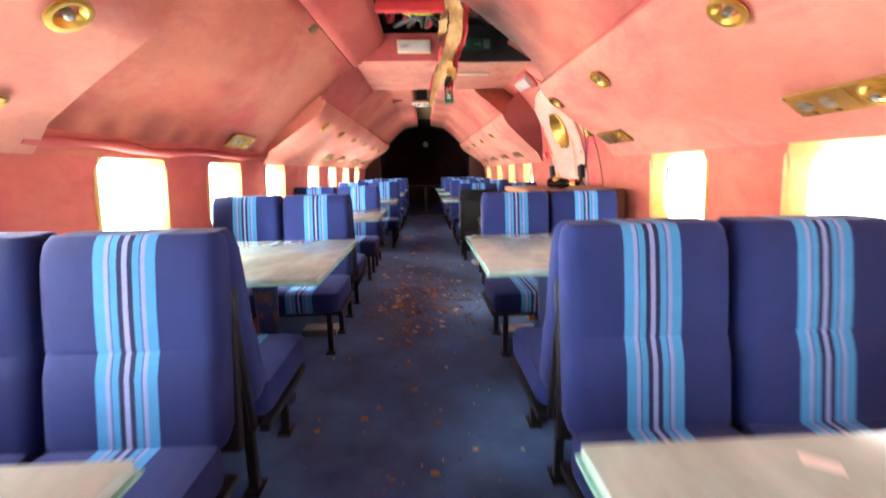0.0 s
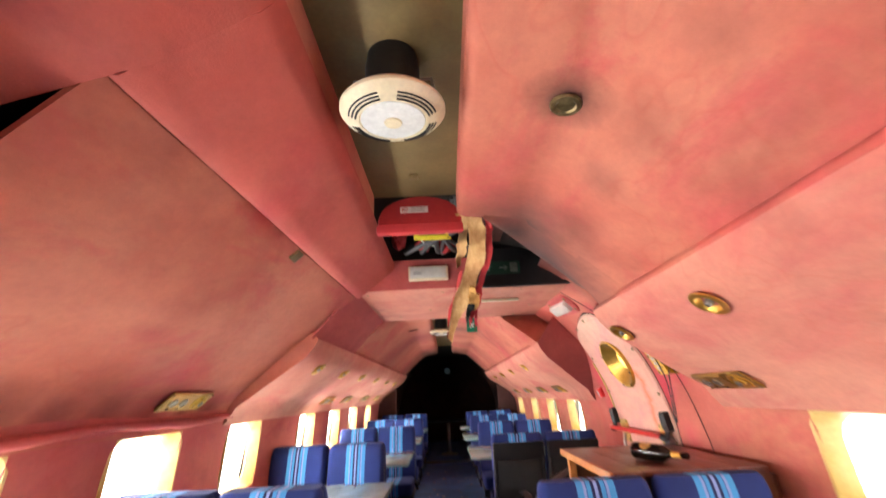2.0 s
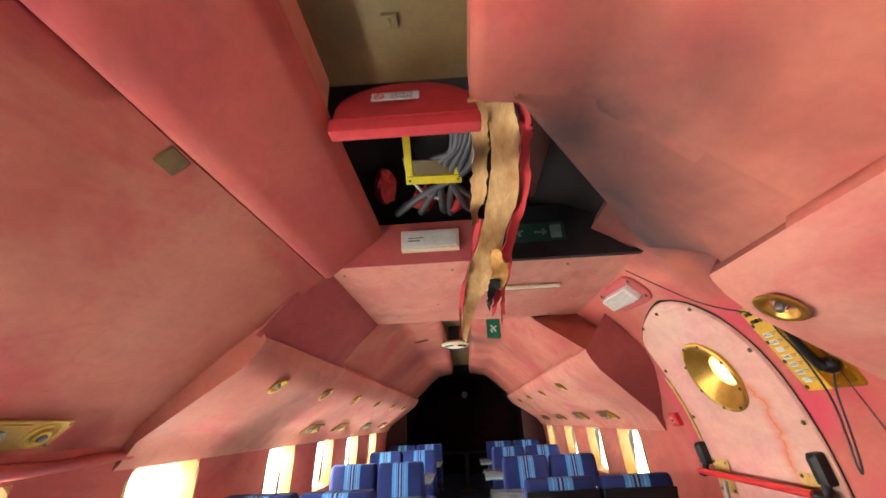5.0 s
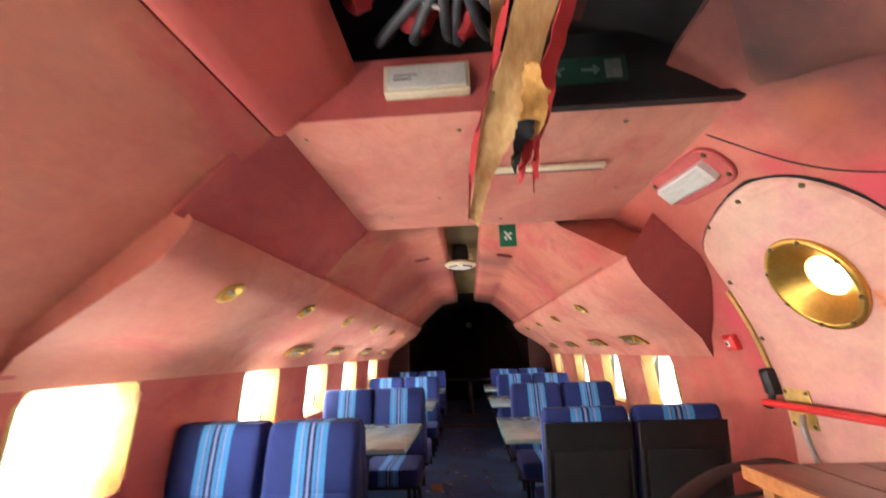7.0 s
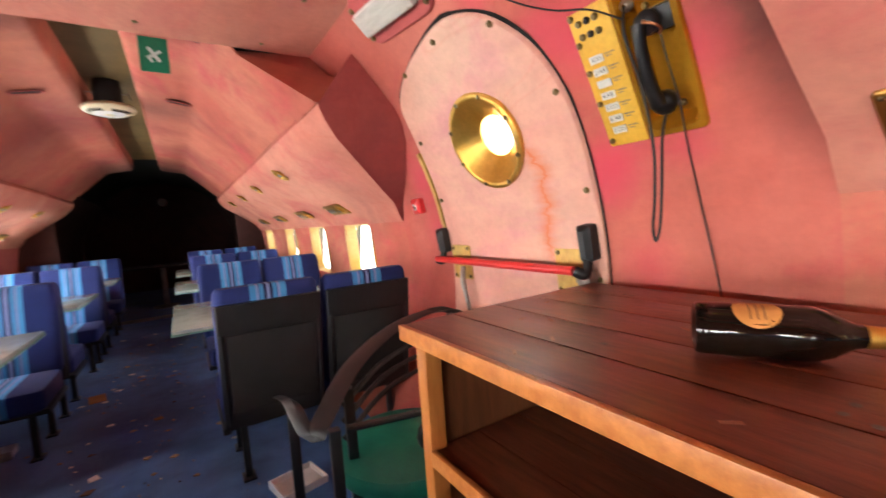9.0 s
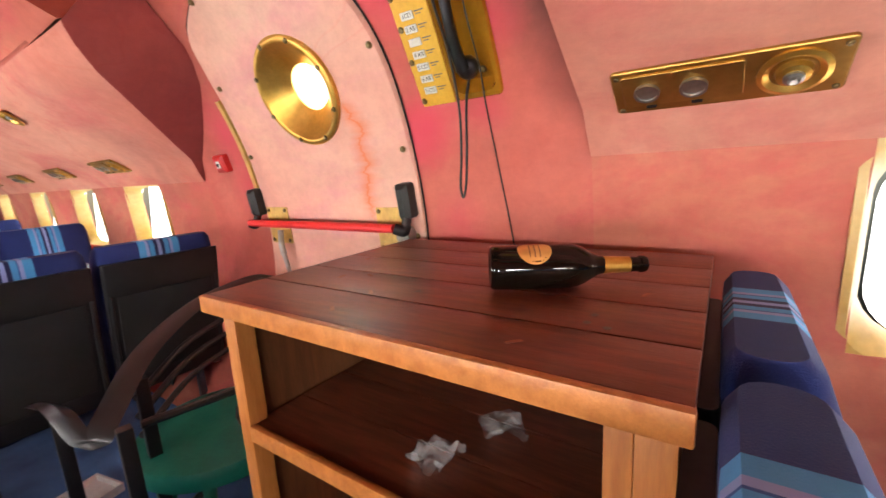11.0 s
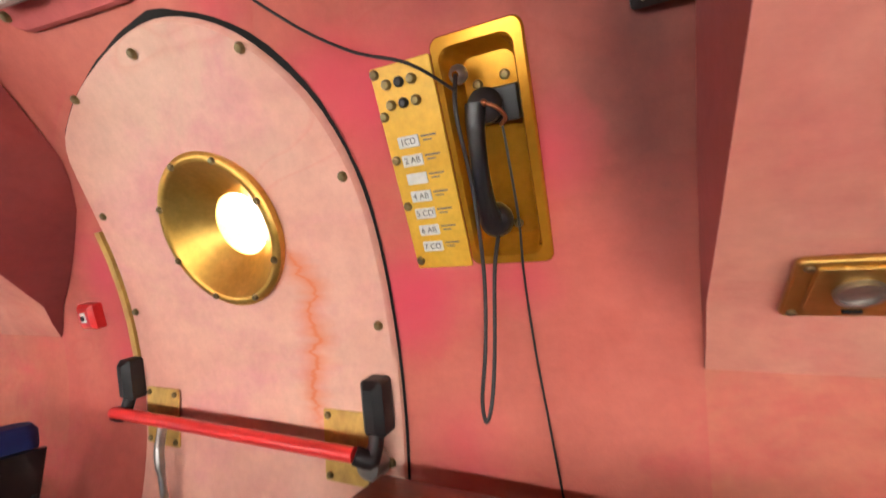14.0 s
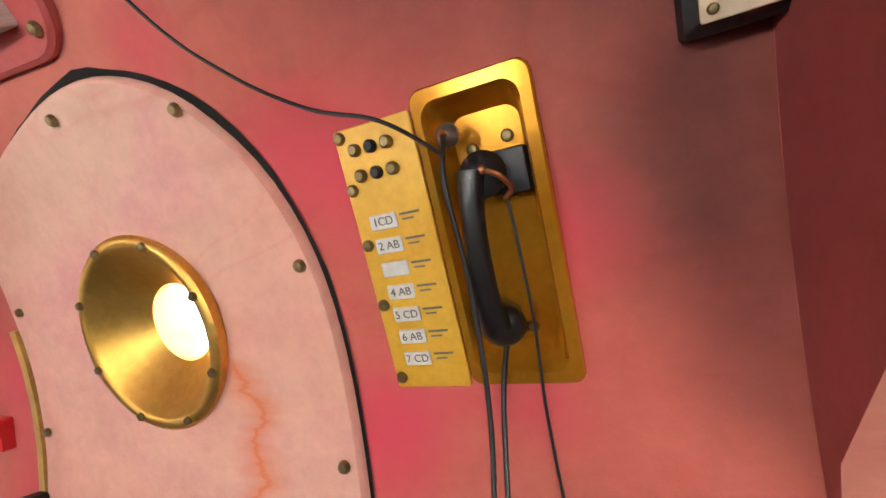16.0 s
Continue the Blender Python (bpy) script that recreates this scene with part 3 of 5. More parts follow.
# ---- windows ----
def window(name, side, y0, y1):
    """A rounded window: a yellowed frame through the wall, a clear pane."""
    zc, w, h = (WIN_Z0 + WIN_Z1) / 2, y1 - y0, WIN_Z1 - WIN_Z0
    x0, x1 = hull_x(WIN_Z0, side), hull_x(WIN_Z1, side)
    lean = math.degrees(math.atan2(x0 - x1, h))
    base = Matrix.Translation((hull_x(zc, side), (y0 + y1) / 2, zc)) @ pose(0, 0, 0, 0, -lean, 0)
    th = tagged(thing(name, "rounded cabin window with a yellowed frame and bright pane", "window", base), kind="structure")
    s = side

    def lp(ww, hh, r, d):
        return [(s * d, a, b_) for a, b_ in rounded(ww, hh, r)]
    bm = bmesh.new()
    loft(bm, [lp(w + 0.04, h + 0.04, 0.05, 0.06), lp(w + 0.04, h + 0.04, 0.05, -0.012), lp(w + 0.01, h + 0.01, 0.06, -0.014), lp(w - 0.025, h - 0.025, 0.10, 0.02), lp(w - 0.04, h - 0.03, 0.12, 0.075), lp(w + 0.04, h + 0.04, 0.05, 0.075)], False, False)
    part("window_frame", bm, FRAME, th)
    bm = bmesh.new()
    loft(bm, [lp(w - 0.06, h - 0.03, 0.12, 0.062), lp(w - 0.06, h - 0.03, 0.12, 0.068)])
    pane = part("pane", bm, GLASS, th)
    pane.visible_shadow = False
    lamp = new("window_light", bpy.data.lights.new("window_light", "AREA"))
    lamp.data.shape, lamp.data.size, lamp.data.size_y = "RECTANGLE", w + 0.12, h + 0.16
    lamp.data.energy, lamp.data.color = WINDOW_WATTS[side], (1.0, 0.98, 0.95)
    rise = 0.15 if side > 0 else -0.20       # sunlit ground on one side, high sky on the other
    lamp.matrix_world = look((hull_x(zc, side) + s * 0.13, (y0 + y1) / 2, zc), (XC, (y0 + y1) / 2, zc + rise))


FRAME = mottled("yellowed_frame", (0.58, 0.36, 0.08), (0.72, 0.54, 0.22), 5, 0.4, fine=50, bump_by=0.04)
for k, (a, b_) in enumerate(WIN_RIGHT):
    window("window_%d" % (k + 1), 1, a, b_)
for k, (a, b_) in enumerate(WIN_LEFT):
    window("window_%d" % (k + 1 + len(WIN_RIGHT)), -1, a, b_)


# ---- seats ----
BLACKCLOTH = mottled("black_cloth", (0.006, 0.006, 0.006), (0.013, 0.012, 0.012), 6, 0.95, fine=220, bump_by=0.4)
SW = 0.49                                 # width of one seat


def back_shape(bm, w, front):
    """A padded backrest with a crease, leaning back; front -1 faces -y."""
    loops = []
    for z, y, t, ww in ((0.40, 0.0, 0.10, w - 0.03), (0.44, 0.0, 0.12, w), (0.62, 0.03, 0.125, w), (0.675, 0.045, 0.115, w), (0.685, 0.047, 0.105, w), (0.70, 0.05, 0.115, w), (0.80, 0.065, 0.12, w), (0.93, 0.085, 0.115, w), (0.975, 0.092, 0.10, w - 0.01), (0.995, 0.095, 0.07, w - 0.04)):
        loops.append([(a, y + b_, z) for a, b_ in rounded(ww, t, min(0.045, t * 0.45), 4)])
    return loft(bm, loops)


def double_seat(at):
    """Two seats on one frame; they face -y, their origin is on the floor under the back."""
    th = thing("double_seat", "pair of blue cloth cabin seats with pale striped bands", "seat", at, "cabin seats")
    for sx in (-SW / 2 - 0.004, SW / 2 + 0.004):
        part("backrest", back_shape(bmesh.new(), SW - 0.012, -1), CLOTH, th, "blue cloth backrest with pale blue stripes", (sx, 0, 0))
        bm = bmesh.new()
        loft(bm, [[(a, b_ - 0.27, z) for a, b_ in rounded(SW - 0.012 - i, 0.50 - i, 0.05, 4)] for z, i in ((0.30, 0.05), (0.315, 0.01), (0.40, 0.0), (0.425, 0.015), (0.435, 0.06))])
        part("cushion", bm, CLOTH, th, "blue cloth seat cushion with stripes", (sx, 0, 0))
        bm = bmesh.new()
        loft(bm, [[(a, y + b_, z) for a, b_ in rounded(SW - 0.02, 0.03, 0.012, 3)] for z, y in ((0.33, 0.068), (0.62, 0.105), (0.80, 0.14), (0.925, 0.158))])
        shell = part("back_shell", bm, BLACK, th, "black plastic back shell", (sx, 0, 0))
        bm = bmesh.new()
        loft(bm, [[(a, y + b_, z) for a, b_ in rounded(SW - 0.10, 0.008, 0.003, 2)] for z, y in ((0.40, 0.092), (0.62, 0.121), (0.78, 0.151))])
        part("inset_panel", bm, BLACKCLOTH, shell, "black cloth inset")
        for ex in (-SW / 2 + 0.028, SW / 2 - 0.028):
            bm = bmesh.new()
            tube(bm, [(ex, 0.086, 0.34), (ex, 0.121, 0.62), (ex, 0.153, 0.79)], 0.007, 8)
            part("side_tube", bm, BLACKMETAL, shell)
    part("seat_frame", boxes((-SW, SW, -0.46, -0.43, 0.27, 0.30), (-SW, SW, -0.06, -0.03, 0.27, 0.30), (-SW - 0.004, -SW + 0.03, -0.46, 0.0, 0.27, 0.30), (SW - 0.03, SW + 0.004, -0.46, 0.0, 0.27, 0.30), bevel=0.004), BLACKMETAL, th)
    for sx in (-SW + 0.09, SW - 0.09):
        for sy in (-0.40, -0.05):
            part("leg", boxes((sx - 0.016, sx + 0.016, sy - 0.016, sy + 0.016, 0.0, 0.28), (sx - 0.03, sx + 0.03, sy - 0.045, sy + 0.045, 0.0, 0.012), bevel=0.003), BLACKMETAL, th)
    return th


SEAT = double_seat(pose(0.87, 2.81, 0))
ROWS_R = [(0.86, 1.03, 0), (0.86, 1.27, 180), (0.89, 5.20, 180), (0.89, 6.80, 0), (0.89, 7.04, 180), (0.87, 8.55, 0), (0.87, 8.79, 180), (0.87, 10.3, 0)]
ROWS_L = [(-1.07, 1.04, 0), (-1.07, 1.28, 180), (-1.05, 2.92, 0), (-1.05, 3.16, 180), (-1.04, 4.76, 0), (-1.04, 5.00, 180), (-0.92, 6.68, 0), (-0.92, 6.92, 180), (-0.92, 8.55, 0), (-0.92, 8.79, 180), (-0.92, 10.3, 0)]
for x, y, turn in ROWS_R + ROWS_L:
    copy_thing(SEAT, pose(x, y, 0, 0, 0, turn))


# ---- tables ----
PEDESTAL = mottled("blue_painted_rusty_metal", (0.16, 0.07, 0.03), (0.02, 0.03, 0.10), 9, 0.5, fine=60, lo=0.35, hi=0.45)


def table(at, far):
    """A table against the wall at +x, free end at -x."""
    th = thing("dining_table", "pale veined table with green glass edge, rusty blue pedestal", "table", at, "cabin tables")
    part("tabletop", boxes((-0.60, far, -0.46, 0.46, 0.742, 0.762), bevel=0.003), TABLETOP, th)
    part("glass_edge", boxes((-0.606, far, -0.466, 0.466, 0.734, 0.741), bevel=0.002), GLASSEDGE, th, "green glass edge")
    part("wall_trim", boxes((far + 0.001, far + 0.025, -0.47, 0.47, 0.73, 0.775), bevel=0.004), RED, th, "red edge trim")
    part("pedestal", lathe(bmesh.new(), [(0.10, 0.0), (0.10, 0.012), (0.060, 0.03), (0.055, 0.12), (0.045, 0.35), (0.06, 0.62), (0.085, 0.733)], 20), PEDESTAL, th, "", (-0.22, 0, 0))
    return th


TABLE = table(pose(0.83, 1.995, 0), 0.65)
for x, y in ((0.80, 0.02), (0.83, 5.95), (0.83, 7.75), (0.83, 9.5)):
    copy_thing(TABLE, pose(x, y, 0))
TABLE_LEFT = table(pose(-1.03, 1.95, 0, 0, 0, 180), 0.46)
for x, y in ((-1.03, 0.03), (-1.02, 3.95), (-1.0, 5.75), (-1.0, 7.62), (-1.0, 9.45)):
    copy_thing(TABLE_LEFT, pose(x, y, 0, 0, 0, 180))

# ---- frames on the curved wall ----
def on_wall(y, z, side=1, proud=0.0):
    """A pose on the lining: local x runs along the wall, y up it, z into the cabin."""
    th = math.asin((z - ZC) / RAD)
    c, s = math.cos(th), math.sin(th)
    if side > 0:
        u, v, n = Vector((0, -1, 0)), Vector((-s, 0, c)), Vector((-c, 0, -s))
    else:
        u, v, n = Vector((0, 1, 0)), Vector((s, 0, c)), Vector((c, 0, -s))
    p = Vector((XC + side * RAD * c, y, ZC + RAD * s)) + n * proud
    m = Matrix((u, v, n)).transposed().to_4x4()
    m.translation = p
    return m


def on_rack(y, x, side=1, proud=0.0):
    """A pose on the sloping underside of a rack, at the distance x from the middle."""
    z = 1.645 + (0.976 - x) * 0.295 / 0.434
    dx, dz = 0.434, 0.295
    l = math.hypot(dx, dz)
    c, s = dz / l, dx / l
    if side > 0:
        u, v, n = Vector((0, -1, 0)), Vector((-s, 0, c)), Vector((-c, 0, -s))
    else:
        u, v, n = Vector((0, 1, 0)), Vector((s, 0, c)), Vector((c, 0, -s))
    m = Matrix((u, v, n)).transposed().to_4x4()
    m.translation = Vector((side * x, y, z)) + n * proud
    return m


def plate(w, h, r, t, n=5, bevel=0.0):
    """A flat rounded plate of thickness t, lying on z = 0."""
    bm = bmesh.new()
    b_ = bevel or t * 0.3
    return loft(bm, [[(x, y, z) for x, y in rounded(w - i, h - i, max(r - i / 2, 0.001), n)] for z, i in ((0, 0), (t - b_, 0), (t, 2 * b_))])


def disc(r, t, sides=24, dome=0.0):
    return lathe(bmesh.new(), [(r, 0), (r, t * 0.7), (r * 0.92, t), (0, t + dome)], sides)


def bolt(parent, x, y, z, r=0.007, name="screw"):
    return part(name, lathe(bmesh.new(), [(r, 0), (r, r * 0.3), (r * 0.7, r * 0.75), (0, r * 0.9)], 10), BRASSBOLT, parent, "", (x, y, z))


BRASSBOLT = mottled("tarnished_brass", (0.16, 0.12, 0.05), (0.34, 0.27, 0.13), 20, 0.4, 0.8, fine=90, bump_by=0.05)


def writing(text, size, mat, parent, at, name="lettering"):
    """Raised lettering, turned into a mesh."""
    cu = bpy.data.curves.new(name, "FONT")
    cu.body, cu.size, cu.extrude, cu.align_x, cu.align_y = text, size, 0.0004, "CENTER", "CENTER"
    tmp = new(name, cu)
    me = bpy.data.meshes.new_from_object(tmp.evaluated_get(bpy.context.evaluated_depsgraph_get()))
    bpy.data.objects.remove(tmp)
    me.materials.clear()
    me.materials.append(mat)
    ob = new(name, me)
    ob.parent = parent
    ob.matrix_basis = at if isinstance(at, Matrix) else Matrix.Translation(at)
    return ob


INK = mottled("grey_ink", (0.10, 0.10, 0.10), (0.16, 0.16, 0.16), 9, 0.6)
LABELWHITE = mottled("label_white", (0.62, 0.62, 0.58), (0.74, 0.74, 0.70), 9, 0.4)
LAMPGLASS = mottled("ribbed_lamp_cover", (0.66, 0.66, 0.60), (0.80, 0.80, 0.74), 12, 0.25, fine=60, stretch=(1, 12, 1), bump_by=0.5)

# ---- fills above the rear racks ----
structure("panel_left_beam", sheet(fine_prof([(-RX - 0.03, RZ), (-0.72, 2.0), (-0.60, 2.11)]), 3.80, 5.16, 0.012, 10, 0.006), PINK_DEEP, "deep red suede panel between rack and ceiling", "ceiling", 60)
bm = bmesh.new()
fan = [bm.verts.new(p) for p in ((RX - 0.01, 4.80, RZ), (0.60, 5.17, 2.10), (0.99, 5.13, 2.112), (hull_x(1.99, 1), 5.13, 1.99), (hull_x(1.90, 1), 4.86, 1.90))]
bm.faces.new(fan)
bm.faces.new((fan[0], fan[1], bm.verts.new((RX, 5.17, RZ))))
structure("panel_right_beam", bm, PINK, "pink suede panel between rack and ceiling", "ceiling", 60)

bm = bmesh.new()
pts = []
for k in range(46):
    y = 1.55 + 2.35 * k / 45
    n = noise.noise(Vector((0, y * 3.1, 1.7)))
    pts.append((-1.462 + 0.012 * n, y, 1.292 + 0.022 * noise.noise(Vector((3, y * 1.9, 0)))))
tube(bm, pts, [0.022 + 0.010 * noise.noise(Vector((7, p[1] * 4, 0))) for p in pts], 10)
structure("seam_roll", bm, PINK_DEEP, "sagging dark red roll of lining along the window tops", "trim", 80)

# ---- door ----
def door_material():
    """Pale suede with one tide mark running down it."""
    m = lining("pale_door_lining", (0.70, 0.35, 0.27), (0.76, 0.49, 0.37), (0.70, 0.31, 0.31))
    nt = m.node_tree
    b = nt.nodes["Principled BSDF"]
    old = b.inputs["Base Color"].links[0].from_socket
    tc = nt.nodes.new("ShaderNodeTexCoord")
    sep = nt.nodes.new("ShaderNodeSeparateXYZ")
    nt.links.new(tc.outputs["Object"], sep.inputs[0])

    def math_(op, a, b_=None):
        n = nt.nodes.new("ShaderNodeMath")
        n.operation = op
        for k, v in ((0, a), (1, b_)):
            if v is None:
                continue
            if hasattr(v, "is_linked"):
                nt.links.new(v, n.inputs[k])
            else:
                n.inputs[k].default_value = v
        return n.outputs[0]
    wig = noise_of(nt, 11.0, 4, 0.65, (0.0, 0.15, 1.0))
    off = math_("SUBTRACT", math_("SUBTRACT", sep.outputs[1], 4.06), math_("MULTIPLY", math_("SUBTRACT", wig, 0.5), 0.22))
    line = ramp(nt, math_("ABSOLUTE", off), [(0.0, (0.95, 0.95, 0.95)), (0.012, (0.5, 0.5, 0.5)), (0.035, (0.22, 0.22, 0.22)), (0.07, (0, 0, 0))])
    up = node(nt, "ShaderNodeMapRange", From_Min=1.50, From_Max=1.46)
    lo = node(nt, "ShaderNodeMapRange", From_Min=1.02, From_Max=1.12)
    nt.links.new(sep.outputs[2], up.inputs["Value"])
    nt.links.new(sep.outputs[2], lo.inputs["Value"])
    fac = math_("MULTIPLY", math_("MULTIPLY", line, up.outputs[0]), lo.outputs[0])
    nt.links.new(mix(nt, old, (0.66, 0.17, 0.055), fac), b.inputs["Base Color"])
    return m


DOORPALE = door_material()


def on_hull_pt(y, z, proud):
    d = Vector((hull_x(z, 1) - XC, 0, z - ZC)).normalized()
    return Vector((hull_x(z, 1), y, z)) - d * proud


def door_loop(grow, n=140):
    """Outline of the door as (y, z), evenly spaced."""
    y0, y1 = DOOR_Y0 - grow, DOOR_Y1 + grow
    ctrl = [(y0, 0.10), (y0, 0.5), (y0, 0.9), (y0, 1.30), (y0 + 0.005, 1.58), (y0 + 0.045, 1.735 + grow), (y0 + 0.12, 1.835 + grow), (y0 + 0.21, 1.895 + grow), (y0 + 0.34, 1.925 + grow), (y0 + 0.50, 1.915 + grow), (y0 + 0.71, 1.87 + grow), (y1 - 0.07, 1.80 + grow), (y1 - 0.02, 1.70), (y1 + 0.0, 1.50), (y1, 1.2), (y1, 0.8), (y1, 0.4), (y1, 0.10)]
    pts = [Vector((a, b_, 0)) for a, b_ in ctrl]
    pts = curve_pts(pts, 5) + [Vector((y1 + (y0 - y1) * k / 6, 0.10, 0)) for k in range(1, 6)]
    ln = [0.0]
    for a, b_ in zip(pts, pts[1:] + pts[:1]):
        ln.append(ln[-1] + (b_ - a).length)
    out = []
    for k in range(n):
        s = ln[-1] * k / n
        i = max(j for j in range(len(pts)) if ln[j] <= s)
        a, b_ = pts[i], pts[(i + 1) % len(pts)]
        p = a.lerp(b_, (s - ln[i]) / max(1e-6, ln[i + 1] - ln[i]))
        out.append((p.x, p.y))
    return out


def port_loop(r, n=140):
    """A ring round the porthole, matched to the door's outline."""
    out = []
    for a, b_ in door_loop(0.0, n):
        ang = math.atan2(b_ - PORT_Z, a - PORT_Y)
        out.append((PORT_Y + r * math.cos(ang), PORT_Z + r * 0.93 * math.sin(ang)))
    return out


def door():
    th = tagged(new("door_1"), "pale pink padded cabin door with a gold porthole and red bar", "door", kind="structure")
    outer, inner = door_loop(0.0), port_loop(0.165)
    bm = bmesh.new()
    loops = [[on_hull_pt(a, b_, 0.002) for a, b_ in outer], [on_hull_pt(a, b_, 0.014) for a, b_ in door_loop(-0.002)]]
    for k in range(0, 13):
        t = (k + 0.35) / 12.35
        loops.append([on_hull_pt(a + (c - a) * t, b_ + (d - b_) * t, 0.020 + 0.006 * noise.noise(Vector((a + (c - a) * t, b_ + (d - b_) * t, 0)) * 5.0)) for (a, b_), (c, d) in zip(outer, inner)])
    loft(bm, loops, False, False)
    part("door_panel", bm, DOORPALE, th)
    bm = bmesh.new()
    gap = []
    for (a, b_), (c, d) in zip(outer, door_loop(0.006)):
        tear = 1.0 + (1.3 * max(0.0, noise.noise(Vector((c * 9.0, d * 9.0, 3.0))) + 0.15) if d > 1.55 else 0.0)
        gap.append((a + (c - a) * tear, b_ + (d - b_) * tear))
    loft(bm, [[on_hull_pt(a, b_, 0.004) for a, b_ in gap], [on_hull_pt(a, b_, 0.006) for a, b_ in outer]], False, False)
    part("door_gap", bm, VOID, th, "dark torn gap round the door")
    for y, z in ((4.27, 1.895), (3.995, 1.85), (4.54, 1.865), (3.873, 1.62), (3.87, 1.31), (4.745, 1.34), (4.72, 1.62), (3.87, 1.0)):
        bolt(th, 0, 0, 0, 0.011).matrix_basis = on_wall(y, z, 1, 0.022)
    # porthole: flange, cone and lit pane
    at = on_wall(PORT_Y, PORT_Z, 1, 0.0)
    prof = [(0.150, 0.014), (0.194, 0.020), (0.196, 0.038), (0.190, 0.043), (0.176, 0.043), (0.170, 0.038), (0.090, -0.030), (0.084, -0.036), (0.082, -0.10), (0.16, -0.10)]
    port = part("porthole", lathe(bmesh.new(), prof, 48), GOLD, th, "gold anodised cone round a small pane", at)
    pane = part("pane", lathe(bmesh.new(), [(0, -0.050), (0.084, -0.050), (0.084, -0.044), (0, -0.044)], 32), GLASS, port)
    pane.visible_shadow = False
    for k in range(8):
        a = radians(20 + 45 * k)
        bolt(port, 0.182 * math.cos(a), 0.182 * math.sin(a), 0.043, 0.009)
    lamp = new("porthole_light", bpy.data.lights.new("porthole_light", "AREA"))
    lamp.data.shape, lamp.data.size, lamp.data.energy = "DISK", 0.34, 5.0
    lamp.matrix_world = at @ Matrix.Translation((0, 0, -0.14)) @ pose(0, 0, 0, 180, 0, 0)
    bm = bmesh.new()
    loft(bm, [[on_hull_pt(y, z, p) for y, p in ((DOOR_Y1 + 0.008, 0.008), (DOOR_Y1 + 0.034, 0.008), (DOOR_Y1 + 0.034, 0.020), (DOOR_Y1 + 0.008, 0.020))] for z in (1.10, 1.2, 1.3, 1.4, 1.5, 1.58)])
    part("edge_strip", bm, YELLOWPLATE, th, "bent yellow metal edge strip")
    # latch plates
    for y, x_off in ((4.675, 0), (3.98, 0)):
        pl = part("latch_plate", plate(0.15, 0.17, 0.006, 0.004), YELLOWPLATE, th, "scuffed yellow latch plate", on_wall(y, 1.02, 1, 0.024))
        for u in (-0.06, 0.06):
            for v in (-0.07, 0.07):
                bolt(pl, u, v, 0.004, 0.009)
    bm = bmesh.new()
    tube(bm, curve_pts([(1.47, 4.63, 1.00), (1.455, 4.615, 0.93), (1.462, 4.60, 0.84), (1.47, 4.595, 0.775)]), [0.013] * 12 + [0.010] * 13, 10)
    bmesh.ops.create_uvsphere(bm, u_segments=12, v_segments=8, radius=0.017, matrix=Matrix.Translation((1.47, 4.595, 0.77)))
    part("lever", bm, STEEL, th, "grey steel door lever")
    part("lock_knob", lathe(bmesh.new(), [(0.035, 0), (0.035, 0.03), (0.028, 0.04), (0, 0.042)], 20), STEEL, th, "round steel lock", on_wall(3.905, 1.005, 1, 0.028))
    return th


YELLOWPLATE = mottled("scuffed_yellow_plate", (0.50, 0.30, 0.08), (0.70, 0.46, 0.12), 14, 0.4, 0.3, fine=60, bump_by=0.08)
door()


def panic_bar():
    th = thing("panic_bar", "red push bar between two black boxes on the cabin door", "door bar", (1.43, 4.3, 1.04))
    inv = Matrix.Translation((-1.43, -4.3, -1.04))
    ends = []
    for y in (4.79, 3.885):
        at = inv @ on_wall(y, 1.135, 1, 0.022)
        part("bracket_box", plate(0.055, 0.125, 0.012, 0.055, 4), BLACK, th, "black plastic bracket", at)
        p = Vector((0.0, y - 4.3 + (0.01 if y > 4.3 else 0.03), -0.005))
        bm = bmesh.new()
        tube(bm, curve_pts([at @ Vector((0, -0.05, 0.03)), at @ Vector((0.0, -0.10, 0.055)), p], 5), [0.017] * 5 + [0.020] * 6, 10)
        part("arm", bm, BLACK, th, "curved black arm")
        ends.append(p)
    bm = bmesh.new()
    tube(bm, [ends[0], ends[1]], 0.0165, 16)
    part("bar", bm, RED, th, "glossy red tube")


panic_bar()


